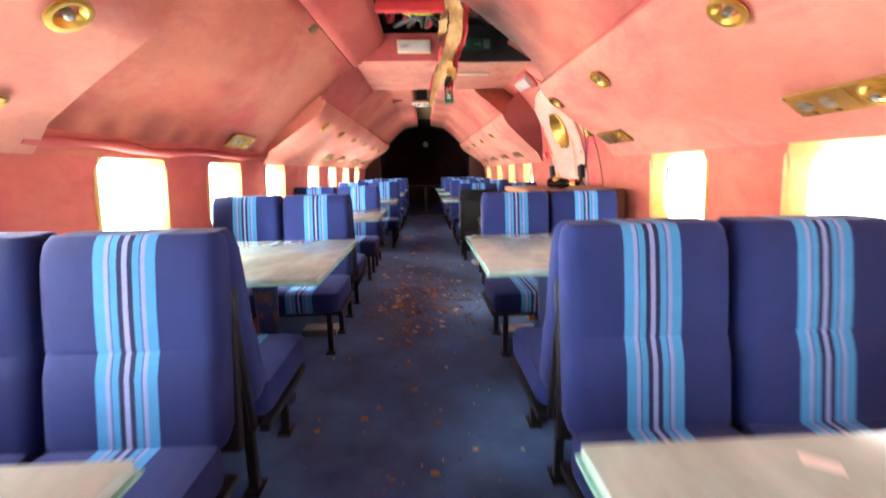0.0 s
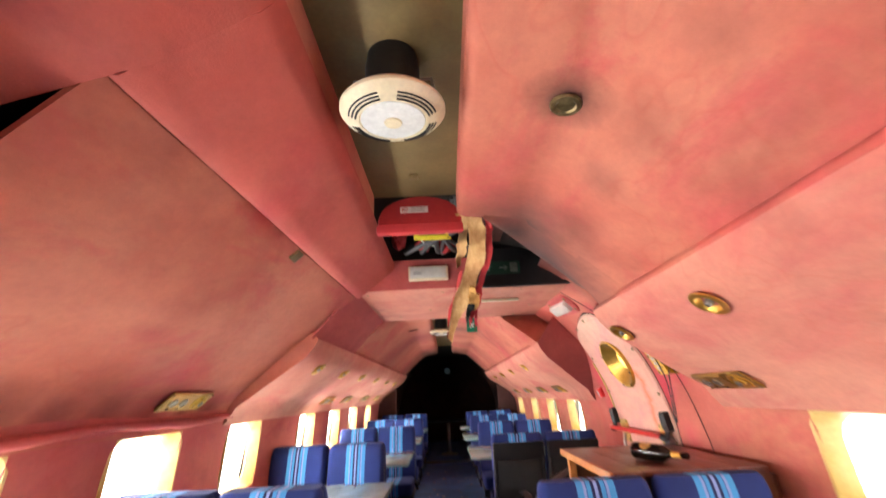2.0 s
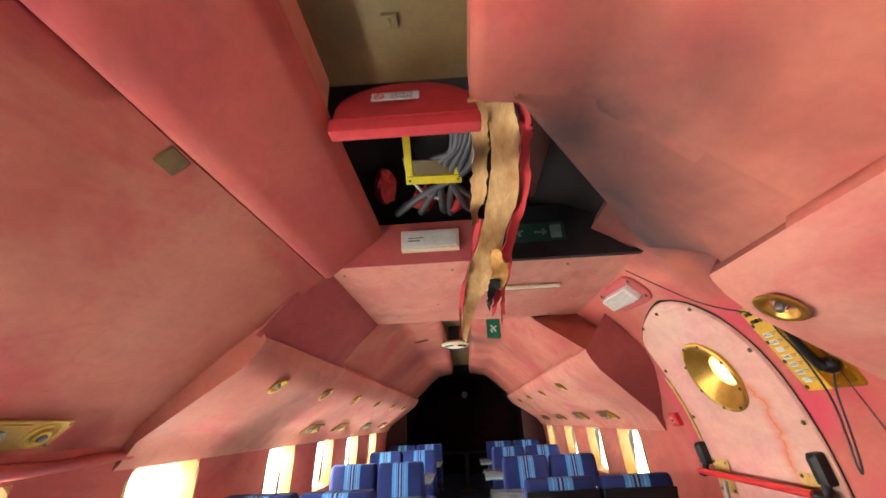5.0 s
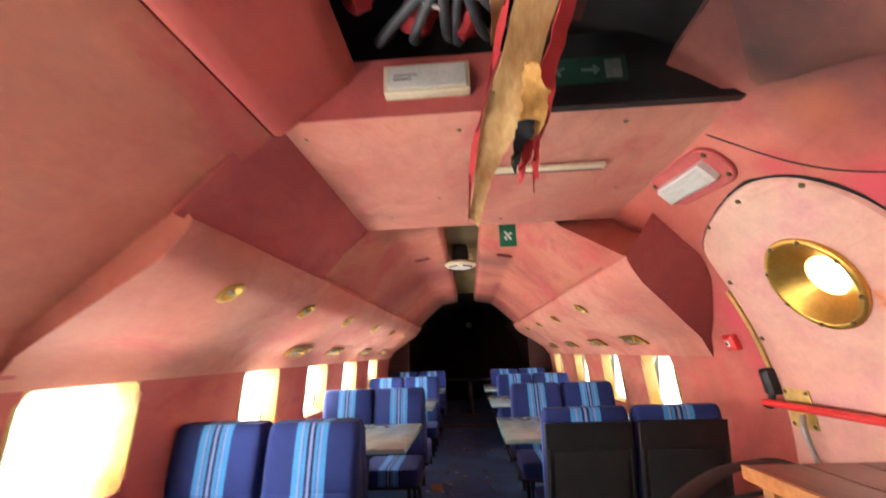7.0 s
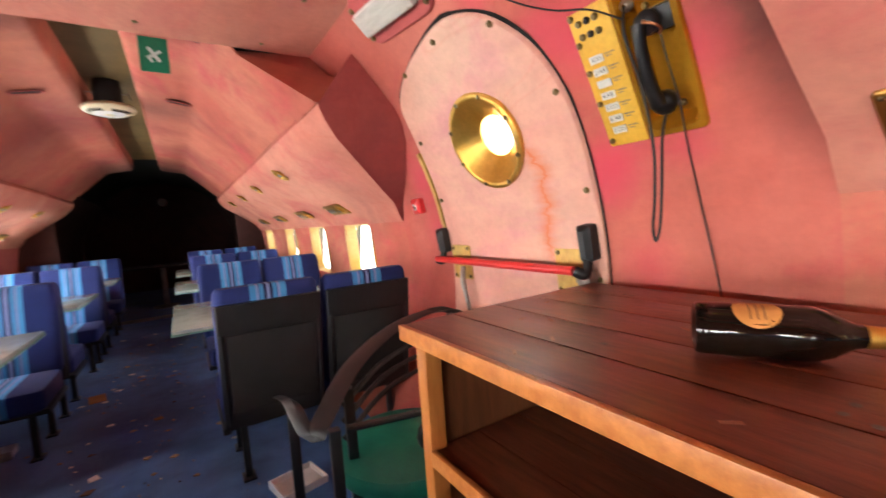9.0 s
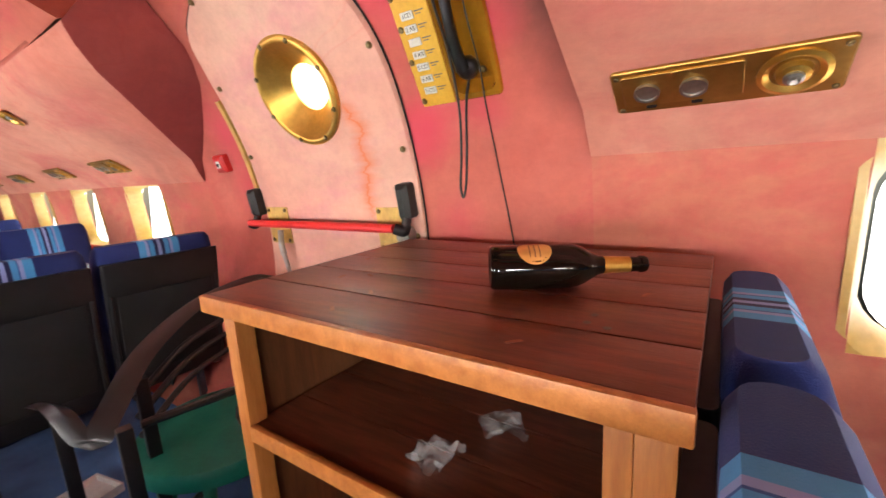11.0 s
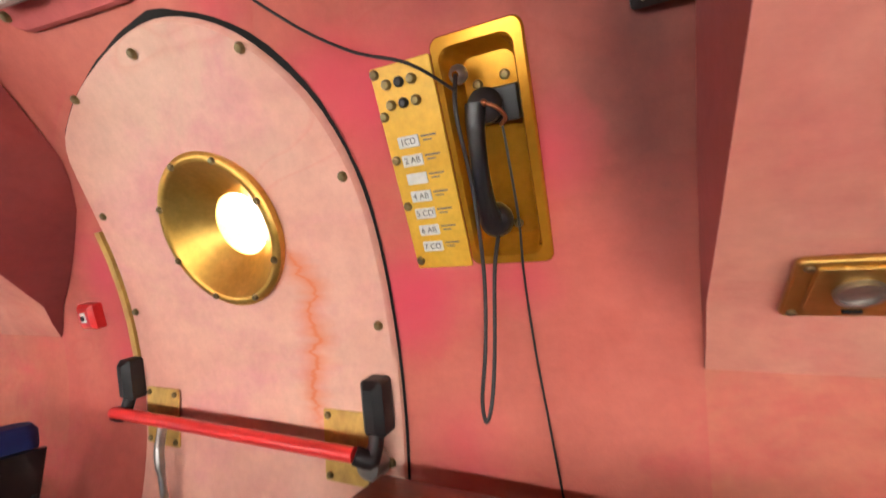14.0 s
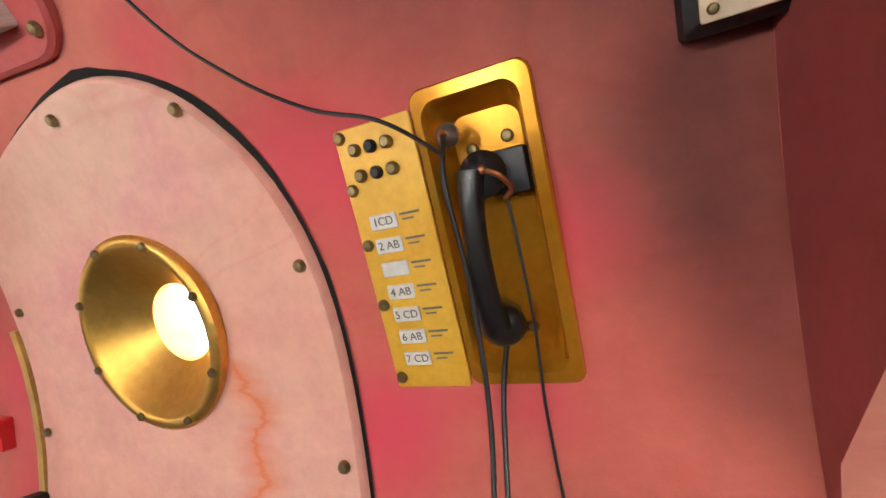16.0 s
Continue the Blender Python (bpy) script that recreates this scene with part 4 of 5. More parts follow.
# ---- wall telephone ----
def telephone():
    base = on_wall(3.62, 1.612, 1, 0.0)
    th = thing("wall_telephone", "black handset in a yellow metal wall panel with labelled lamps", "telephone", base)
    # panel in two pieces: a flat strip and a pressed tray
    strip = part("label_panel", plate(0.118, 0.385, 0.004, 0.004), YELLOW, th, "chipped yellow panel with labels", (-0.078, -0.01, 0.014))
    tray_w, tray_h = 0.156, 0.405
    cx = 0.060

    def lp(w, h, r, z, dx=0.0, dy=0.0):
        return [(cx + dx + a, dy + b_, z) for a, b_ in rounded(w, h, r, 6)]
    bm = bmesh.new()
    loft(bm, [lp(tray_w, tray_h, 0.018, 0.004), lp(tray_w, tray_h, 0.018, 0.014), lp(tray_w - 0.006, tray_h - 0.006, 0.016, 0.018), lp(tray_w - 0.030, tray_h - 0.036, 0.022, 0.018, -0.002), lp(tray_w - 0.038, tray_h - 0.044, 0.022, 0.010, -0.002), lp(tray_w - 0.048, tray_h - 0.062, 0.024, -0.040, -0.002), lp(tray_w - 0.062, tray_h - 0.076, 0.02, -0.048, -0.002)], False, True)
    tray = part("tray", bm, YELLOWGLOSS, th, "glossy pressed yellow tray")
    for u, v in ((0.075, -0.135), (0.03, -0.138), (0.085, 0.125), (0.035, 0.118)):
        bolt(tray, u, v, -0.047 if abs(v) < 0.13 else -0.020, 0.009)
    for u, v in ((-0.128, 0.172), (-0.128, 0.10), (-0.126, 0.02), (-0.126, -0.07), (-0.127, -0.185)):
        bolt(strip, u + 0.078, v + 0.01, 0.004, 0.009)
    for j, v in enumerate((0.150, 0.115)):
        for i, u in enumerate((-0.108, -0.083, -0.058)):
            push = part("button", lathe(bmesh.new(), [(0.009, 0), (0.009, 0.006), (0.006, 0.010), (0, 0.010)], 12), BLACK if i == 1 else BRASSBOLT, strip, "", (u + 0.078, v + 0.012, 0.004))
    for k, text in enumerate(("1CD", "2 AB", "", "4 AB", "5 CD", "6 AB", "7 CD")):
        v = 0.050 - 0.0342 * k
        tag = part("label_lamp", plate(0.042, 0.021, 0.002, 0.003), LABELWHITE, strip, "grey framed label lamp" if text else "blank white label lamp", (-0.092 + 0.078, v + 0.01, 0.004))
        if text:
            writing(text, 0.0165, INK, tag, (0, 0, 0.0034))
        part("printed_line", boxes((0, 0.030, 0, 0.003, 0, 0.0006), (0.003, 0.020, -0.007, -0.0045, 0, 0.0006)), INK, strip, "", (-0.066 + 0.078, v + 0.014, 0.0042))
    # hook and handset
    hx = cx + 0.010
    part("cradle", boxes((hx - 0.012, hx + 0.040, 0.050, 0.108, -0.047, -0.005), bevel=0.006), BLACK, th, "black cradle")
    bm = bmesh.new()
    tube(bm, curve_pts([(hx - 0.022, 0.088, 0.028), (hx - 0.026, 0.06, 0.034), (hx - 0.031, 0.0, 0.037), (hx - 0.035, -0.07, 0.032), (hx - 0.034, -0.115, 0.022)], 5), [0.018, 0.0175, 0.017, 0.0165, 0.016, 0.016, 0.0155, 0.015, 0.015, 0.015, 0.015, 0.0155, 0.016, 0.0165, 0.017, 0.0175, 0.018, 0.019, 0.02, 0.021, 0.021], 12)
    lathe(bm, [(0.028, -0.028), (0.030, -0.010), (0.029, 0.004), (0.018, 0.014), (0, 0.017)], 24, pose(hx - 0.012, 0.083, 0.012, -8, 18, 0))
    lathe(bm, [(0.027, -0.026), (0.031, -0.012), (0.030, 0.006), (0.020, 0.017), (0, 0.020)], 24, pose(hx - 0.028, -0.120, 0.006, 10, 18, 0))
    part("handset", bm, BAKELITE, th, "worn black handset")
    bm = bmesh.new()
    tube(bm, curve_pts([(hx - 0.006, 0.088, 0.034), (hx + 0.012, 0.078, 0.034), (hx + 0.022, 0.060, 0.022), (hx + 0.010, 0.048, 0.012)], 5), 0.0035, 8)
    bmesh.ops.create_uvsphere(bm, u_segments=10, v_segments=6, radius=0.006, matrix=Matrix.Translation((hx - 0.006, 0.088, 0.034)))
    part("hook", bm, COPPER, th, "copper hook")
    part("cord_socket", lathe(bmesh.new(), [(0.016, 0), (0.016, 0.006), (0.012, 0.010), (0.014, 0.012), (0.010, 0.018), (0.006, 0.020)], 16), STEEL, th, "spiral cord socket", (cx - 0.040, 0.140, 0.0))
    # cords: out of the tray, down to a loop and up to the handset
    bm = bmesh.new()
    tube(bm, curve_pts([(cx - 0.040, 0.140, 0.018), (cx - 0.040, 0.08, 0.050), (cx - 0.036, -0.05, 0.052), (cx - 0.038, -0.20, 0.075), (cx - 0.044, -0.32, 0.125), (cx - 0.054, -0.40, 0.162), (cx - 0.048, -0.435, 0.178), (cx - 0.036, -0.40, 0.160), (cx - 0.028, -0.32, 0.120), (hx - 0.034, -0.20, 0.055), (hx - 0.028, -0.145, 0.014)], 7), 0.0038, 8)
    part("cord", bm, BLACK, th, "black rubber cord")
    bm = bmesh.new()
    tube(bm, curve_pts([(hx + 0.012, 0.046, 0.012), (hx + 0.016, 0.0, 0.022), (hx + 0.016, -0.12, 0.020), (hx + 0.012, -0.22, 0.030), (hx + 0.016, -0.36, 0.052), (hx + 0.036, -0.55, 0.110), (hx + 0.048, -0.64, 0.145)], 7), 0.0022, 6)
    part("thin_wire", bm, BLACK, th, "thin black wire")
    return th


YELLOWGLOSS = mottled("glossy_yellow_enamel", (0.56, 0.24, 0.016), (0.70, 0.34, 0.027), 5, 0.16, 0.65, fine=60, bump_by=0.03)
BAKELITE = mottled("worn_bakelite", (0.006, 0.006, 0.007), (0.014, 0.014, 0.015), 16, 0.30, fine=90, bump_by=0.15)
COPPER = mottled("copper", (0.40, 0.16, 0.07), (0.60, 0.26, 0.12), 14, 0.35, 0.9, fine=60)
telephone()
bm = bmesh.new()
tube(bm, curve_pts([on_hull_pt(4.05, 2.10, 0.03), on_hull_pt(3.96, 1.945, 0.03), on_hull_pt(3.86, 1.86, 0.04), on_hull_pt(3.76, 1.80, 0.04), on_hull_pt(3.66, 1.765, 0.05), on_hull_pt(3.595, 1.715, 0.04)], 8), 0.0028, 6)
tagged(part("loose_cable", bm, BLACK), "thin black cable strung across the pink wall", "cable")


def alarm_box():
    th = thing("call_point", "small red alarm box fixed to the pink wall", "alarm", on_wall(5.01, 1.325, 1, 0.0))
    part("housing", plate(0.085, 0.085, 0.006, 0.040), RED, th)
    part("front_label", plate(0.03, 0.034, 0.002, 0.002), LABELWHITE, th, "white label", (0.0, 0.0, 0.040))
    part("button", disc(0.009, 0.004, 12), BLACK, th, "", (0, -0.002, 0.042))


alarm_box()


def door_lamp():
    """The emergency lamp over the door, on a red padded plate."""
    th = thing("emergency_lamp", "white ribbed emergency lamp on a screwed red padded plate", "lamp", on_wall(4.36, 2.035, 1, 0.0) @ pose(0, 0, 0, 0, 0, -5))
    part("backplate", plate(0.46, 0.20, 0.08, 0.022), PINK_DEEP, th, "dark red padded plate")
    cover = part("cover", plate(0.32, 0.095, 0.006, 0.045, 3), LAMPGLASS, th, "yellowed white ribbed cover", (0, 0, 0.022))
    part("cover_ribs", boxes(*[(-0.15 + 0.012 * k, -0.145 + 0.012 * k, -0.042, 0.042, 0.045, 0.048) for k in range(25)]), LAMPGLASS, cover)
    for u in (-0.19, 0.19):
        for v in (-0.06, 0.06):
            bolt(th, u, v, 0.022, 0.012)


door_lamp()


def black_lamp():
    th = thing("wall_indicator", "black box with a beige perforated face high on the wall", "indicator", on_wall(3.285, 1.785, 1, 0.0))
    part("housing", plate(0.105, 0.075, 0.006, 0.05, 3), BLACK, th)
    face = part("face", plate(0.085, 0.056, 0.003, 0.003), CREAM, th, "beige perforated face", (0, 0, 0.05))
    for k in range(3):
        bolt(face, -0.033, -0.018 + 0.018 * k, 0.003, 0.005)


black_lamp()


# ---- rack fittings ----
def spot(at, label="gold recessed reading lamp in the rack"):
    th = thing("reading_lamp", label, "lamp", at, "rack reading lamps")
    part("bezel", lathe(bmesh.new(), [(0.042, -0.004), (0.066, -0.002), (0.066, 0.004), (0.058, 0.008), (0.046, 0.006), (0.032, -0.012), (0.030, -0.018), (0, -0.018)], 28), GOLD, th)
    part("bulb", lathe(bmesh.new(), [(0.016, -0.018), (0.016, 0.002), (0.010, 0.010), (0, 0.012)], 14), STEEL, th, "dull grey bulb")
    return th


SPOT = spot(on_rack(2.35, 0.976, 1, 0.014))
for y in (0.35, 1.36, 3.13, 6.15, 7.25, 8.32, 9.4):
    copy_thing(SPOT, on_rack(y, 0.976, 1, 0.014))
for y in (0.3, 1.28, 4.34, 5.2, 6.13, 7.2, 8.3, 9.4):
    copy_thing(SPOT, on_rack(y, 1.02, -1, 0.014))


def service_unit(at):
    th = thing("service_unit", "gold passenger panel with two round gauges and an air nozzle", "service panel", at, "service panels")
    body = part("body", plate(0.385, 0.125, 0.010, 0.008), BRONZE, th, "worn gold metal plate")
    part("raised_frame", plate(0.215, 0.090, 0.006, 0.004), BRONZE, th, "", (-0.065, 0.006, 0.008))
    for u in (-0.125, -0.040):
        g = part("gauge", lathe(bmesh.new(), [(0.0, 0.004), (0.020, 0.004), (0.020, 0.008), (0.025, 0.008), (0.025, 0.0), (0.0, 0.0)], 24), STEEL, th, "round grey gauge", (u, 0.004, 0.012))
        part("switch", boxes((-0.010, 0.010, -0.003, 0.003, 0, 0.006), bevel=0.002), BLACK, th, "", (u + 0.005, -0.042, 0.009))
    noz = part("air_nozzle", lathe(bmesh.new(), [(0.055, -0.002), (0.055, 0.004), (0.046, 0.007), (0.040, 0.004), (0.030, -0.006), (0.026, 0.010), (0.012, 0.014)], 32), GOLD, th, "round gold air nozzle", (0.115, 0.0, 0.008))
    part("nozzle_core", lathe(bmesh.new(), [(0.016, 0), (0.016, 0.018), (0.010, 0.022), (0.005, 0.016), (0, 0.016)], 16), STEEL, noz)
    for u in (-0.180, 0.180):
        for v in (-0.05, 0.05):
            bolt(body, u, v, 0.008, 0.006)
    return th


BRONZE = mottled("bronze_anodised_metal", (0.36, 0.20, 0.045), (0.52, 0.31, 0.08), 5, 0.38, 0.9, fine=70, bump_by=0.04)
UNIT = service_unit(on_rack(2.985, 1.365, 1, 0.010))
for y in (0.35, 1.33, 6.17, 7.17, 8.3, 9.5):
    copy_thing(UNIT, on_rack(y, 1.375, 1, 0.008))
for y in (0.35, 1.2, 5.98, 6.9, 8.2, 9.4):
    copy_thing(UNIT, on_rack(y, 1.375, -1, 0.008))


def on_left_panel(y, x, proud):
    dx, dz = 0.37, 0.325
    l = math.hypot(dx, dz)
    u, v, n = Vector((0, 1, 0)), Vector((dx / l, 0, dz / l)), Vector((dz / l, 0, -dx / l))
    m = Matrix((u, v, n)).transposed().to_4x4()
    m.translation = Vector((-x, y, 1.41 + (1.42 - x) * dz / dx)) + n * proud
    return m


copy_thing(UNIT, on_left_panel(3.27, 1.42, 0.016))


# ---- ceiling fittings ----
def loudspeaker(at):
    th = thing("ceiling_loudspeaker", "round cream ceiling loudspeaker with a slotted rim", "loudspeaker", at, "ceiling loudspeakers")
    part("housing", lathe(bmesh.new(), [(0.0, 0.055), (0.10, 0.055), (0.150, 0.040), (0.166, 0.022), (0.166, 0.012), (0.155, 0.0), (0.135, -0.012), (0.106, -0.020), (0.104, -0.016), (0.0, -0.016)], 56), CREAM, th, "yellowed cream plastic housing")
    part("grille", lathe(bmesh.new(), [(0.0, -0.024), (0.030, -0.024), (0.100, -0.020), (0.102, -0.014), (0.0, -0.014)], 48), WHITE, th, "white fabric grille")
    part("boss", lathe(bmesh.new(), [(0.0, -0.030), (0.026, -0.029), (0.030, -0.022), (0.0, -0.022)], 28), CREAM, th)
    for k in range(4):
        a0 = 90 * k + 12
        for j, rr in enumerate((0.117, 0.127, 0.137)):
            bm = bmesh.new()
            pts = [(rr * math.cos(radians(a0 + q * 6)), rr * math.sin(radians(a0 + q * 6)), -0.0195 + 0.0046 * j) for q in range(12)]
            tube(bm, pts, 0.0030, 6)
            part("slot", bm, BLACK, th)
    part("mount", lathe(bmesh.new(), [(0.085, 0.05), (0.088, 0.16), (0.080, 0.22)], 28), BLACK, th, "black round mount")
    for sx in (-1, 1):
        bm = bmesh.new()
        tube(bm, [(sx * 0.086, 0.0, 0.13), (sx * 0.125, 0.01, 0.14), (sx * 0.135, 0.01, 0.09)], 0.006, 6)
        part("bracket", bm, STEEL, th)
    return th


SPEAKER = loudspeaker(pose(-0.11, 1.97, 2.205, 4, 0, 0))
copy_thing(SPEAKER, pose(-0.03, 6.9, 2.20))
bm = lathe(bmesh.new(), [(0.0, 0.004), (0.028, 0.004), (0.034, 0.010), (0.046, 0.010), (0.050, 0.004), (0.050, 0.0), (0.0, 0.0)], 32)
tagged(part("ceiling_grille", bm, BRASSBOLT, None, "", pose(0.435, 1.96, 2.212, 0, 180 + 10, 0)), "small round dark bronze grille in the ceiling", "grille")
tagged(part("channel_socket", boxes((-0.022, 0.022, -0.022, 0.022, -0.012, 0.0), (-0.004, 0.004, -0.012, 0.012, -0.016, -0.012), bevel=0.002), OLIVE, None, "", (-0.10, 2.73, 2.42)), "small square brown socket on the channel top", "socket")
tagged(part("panel_latch", boxes((-0.03, 0.03, -0.035, 0.035, -0.006, 0.006), bevel=0.002), OLIVE, None, "", pose(-0.69, 2.80, 2.043, 0, -40, 0)), "small brown latch on the broad pink panel", "latch")


def arch_pad():
    """Red padded end of the channel, with its no smoking plate."""
    th = thing("channel_end_pad", "glossy red padded end of the ceiling channel", "ceiling pad", (-0.085, 2.915, 2.215))
    bm = bmesh.new()
    out = [(-0.225, 0.0), (-0.225, 0.06)] + [(0.225 * math.cos(radians(a)), 0.06 + 0.15 * math.sin(radians(a))) for a in range(165, 0, -15)] + [(0.225, 0.06), (0.225, 0.0)]
    loft(bm, [[(x, 0.0 + 0.35 * z, z) for x, z in out], [(x * 0.96, -0.02 + 0.35 * z, 0.01 + z * 0.94) for x, z in out]], False, True)
    box(bm, -0.23, 0.23, -0.02, 0.03, -0.035, 0.012, 0.010)
    part("pad", bm, REDCLOTH, th)
    return th


arch_pad()


def smoking_plate():
    at = pose(-0.114, 2.916, 2.318, 0, 0, 0) @ pose(0, 0, 0, 90 - 19, 0, 0)
    th = thing("no_smoking_plate", "white no smoking plate with a red ring on red padding", "sign", at)
    pl = part("plate", plate(0.150, 0.044, 0.002, 0.002), WHITE, th)
    part("red_ring", lathe(bmesh.new(), [(0.0125, 0.0), (0.0165, 0.0), (0.0165, 0.001), (0.0125, 0.001), (0.0125, 0.0)], 24), RED, pl, "", (-0.050, 0, 0.002))
    part("red_slash", boxes((-0.013, 0.013, -0.0015, 0.0015, 0, 0.001)), RED, pl, "", pose(-0.050, 0, 0.002, 0, 0, -45))
    part("cigarette", boxes((-0.010, 0.010, -0.0018, 0.0018, 0, 0.0006)), INK, pl, "", (-0.050, 0, 0.002))
    writing("VIETATO", 0.0185, INK, pl, (0.020, 0.0095, 0.0024))
    writing("FUMARE", 0.0185, INK, pl, (0.020, -0.0105, 0.0024))


smoking_plate()


def beam_lamp():
    th = thing("ceiling_lamp", "yellowed white box lamp on the red ceiling face", "lamp", (-0.08, 3.835, 2.215))
    part("housing", boxes((-0.145, 0.145, -0.045, 0.0, -0.052, 0.052), bevel=0.005), CREAM, th)
    cover = part("cover", boxes((-0.132, 0.132, -0.053, -0.045, -0.042, 0.042), bevel=0.003), LAMPGLASS, th, "ribbed white cover")
    part("label_bar", boxes((-0.11, -0.05, -0.0545, -0.053, -0.012, -0.006), (-0.11, -0.03, -0.0545, -0.053, 0.004, 0.008)), INK, cover)


beam_lamp()


def exit_sign(name, at, w, h, label, arrow):
    th = thing(name, label, "sign", at)
    pl = part("plate", plate(w, h, 0.003, 0.004), GREENDARK if arrow else GREEN, th)
    if arrow:
        part("arrow", boxes((-0.03, 0.03, -0.006, 0.006, 0, 0.001)), SIGNGREY, pl, "", (0.02, 0, 0.004))
        for s in (-1, 1):
            part("arrow_head", boxes((-0.024, 0.004, -0.005, 0.005, 0, 0.001)), SIGNGREY, pl, "", pose(0.048, 0.0, 0.004, 0, 0, 45 * s))
        part("door_block", boxes((-0.028, 0.028, -h * 0.36, h * 0.36, 0, 0.001)), SIGNGREY, pl, "", (w * 0.34, 0, 0.004))
        part("pictogram", boxes((-0.03, 0.03, -0.004, 0.004, 0, 0.001), (-0.006, 0.006, -0.022, 0.02, 0, 0.001)), SIGNGREY, pl, "", pose(-w * 0.32, 0, 0.004, 0, 0, 25))
    else:
        part("pictogram", boxes((-0.03, 0.03, -0.006, 0.006, 0, 0.001), (-0.007, 0.007, -0.034, 0.034, 0, 0.001), (-0.03, -0.018, -0.022, 0.0, 0, 0.001)), WHITE, pl, "", pose(0, 0, 0.004, 0, 0, 35))
    return th


exit_sign("exit_sign", pose(0.46, 3.856, 2.245, 90, 0, 0), 0.29, 0.10, "green exit sign with an arrow, recess shade put into its colours", True)
exit_sign("escape_sign", pose(0.30, 5.155, 2.03, 90, 0, 0), 0.105, 0.145, "small green escape route sign hanging from the ceiling edge", False)
th = thing("light_slot", "cream strip let into the flat pink ceiling panel", "light strip", (0.41, 4.30, 2.10))
part("strip", boxes((-0.24, 0.24, -0.022, 0.022, -0.014, 0.0), bevel=0.003), CREAM, th)
part("slot", boxes((-0.235, 0.235, 0.023, 0.040, -0.010, 0.0)), BLACK, th)
for k, (x, y) in enumerate(((-0.55, 3.95), (-0.1, 4.62), (0.62, 3.96), (0.8, 4.6), (-0.4, 4.9), (0.25, 5.02), (0.72, 5.05), (0.02, 3.95))):
    tagged(part("ceiling_screw", lathe(bmesh.new(), [(0.009, 0), (0.009, -0.003), (0.005, -0.006), (0, -0.007)], 10), BRASSBOLT, None, "", (x, y, 2.103)), "small dark screw head in the pink ceiling panel", "screw", "ceiling screws")


def ceiling_slot(x, y, z, tilt):
    th = thing("ceiling_vent", "small dark oval vent in the pink ceiling lining", "vent", pose(x, y, z, 0, tilt, 0), "ceiling vents")
    part("opening", plate(0.15, 0.05, 0.024, 0.006), BLACK, th)
    part("rim", loft(bmesh.new(), [[(a, b_, q) for a, b_ in rounded(w, h, h * 0.48, 5)] for w, h, q in ((0.152, 0.052, 0.0), (0.176, 0.070, 0.0), (0.172, 0.066, -0.004), (0.152, 0.052, -0.004))], False, False), PINK_DEEP, th)


for x, y, z, tilt in ((-0.40, 6.55, 2.205, -10), (0.40, 6.55, 2.205, 10), (0.45, 5.35, 2.20, 12)):
    ceiling_slot(x, y, z, tilt)


# ---- torn strip and the open cavity ----
def ribbon(ctrl, widths, thick, jag=0.0, seed=1, n=8):
    """A strip along the control points, flat in x, with ragged edges."""
    rnd = random.Random(seed)
    pts = curve_pts(ctrl, n)
    bm = bmesh.new()
    loops = []
    for i, p in enumerate(pts):
        t = i / (len(pts) - 1) * (len(widths) - 1)
        k = min(int(t), len(widths) - 2)
        w = widths[k] + (widths[k + 1] - widths[k]) * (t - k)
        a, b_ = w / 2 + rnd.uniform(-jag, jag), w / 2 + rnd.uniform(-jag, jag)
        roll = 0.02 * math.sin(i * 0.5)
        loops.append([p + Vector((-a, 0, roll)), p + Vector((0, 0, 0.006)), p + Vector((b_, 0, -roll)), p + Vector((b_, 0, -roll + thick)), p + Vector((0, 0, 0.006 + thick)), p + Vector((-a, 0, roll + thick))])
    return loft(bm, loops)


th = thing("torn_ceiling_strip", "torn strip of bare plywood hanging with its red cloth", "torn panel", (0.2, 2.92, 2.22))
part("plywood", ribbon([(0.0, -0.02, 0.03), (0.03, 0.12, 0.0), (0.03, 0.35, -0.085), (-0.02, 0.62, -0.195), (-0.09, 0.84, -0.33), (-0.145, 0.98, -0.49)], [0.085, 0.095, 0.10, 0.115, 0.085, 0.025], 0.008, 0.003, 3), PLY, th, "bare splintered plywood")
part("inner_board", ribbon([(-0.065, -0.02, 0.045), (-0.045, 0.20, 0.03), (-0.05, 0.45, 0.01), (-0.065, 0.72, -0.02)], [0.05, 0.06, 0.055, 0.03], 0.010, 0.006, 5), PLY, th, "bare board edge")
part("cloth", ribbon([(0.066, -0.02, 0.030), (0.098, 0.12, -0.002), (0.102, 0.35, -0.085), (0.062, 0.60, -0.195), (0.03, 0.78, -0.31), (-0.005, 0.86, -0.40)], [0.045, 0.036, 0.040, 0.050, 0.055, 0.006], 0.010, 0.006, 7), REDCLOTH, th, "torn red cloth edge")
part("cloth_edge", ribbon([(-0.055, 0.45, -0.125), (-0.095, 0.65, -0.21), (-0.142, 0.84, -0.33), (-0.162, 0.98, -0.49)], [0.008, 0.012, 0.012, 0.006], 0.004, 0.001, 9), REDCLOTH, th, "red cloth edge")
part("split_flap", ribbon([(0.01, 0.58, -0.205), (0.03, 0.66, -0.25), (0.015, 0.73, -0.30), (-0.03, 0.80, -0.36)], [0.03, 0.085, 0.055, 0.008], 0.006, 0.006, 13), FRESHPLY, th, "freshly torn orange wood flap")
# Dark ribbon painted as the hole's shade.
part("split_hole", ribbon([(0.01, 0.70, -0.295), (-0.005, 0.75, -0.335), (-0.03, 0.80, -0.385)], [0.035, 0.05, 0.006], 0.003, 0.004, 17), VOID, th, "near-black shape painted as the split behind the torn flap")
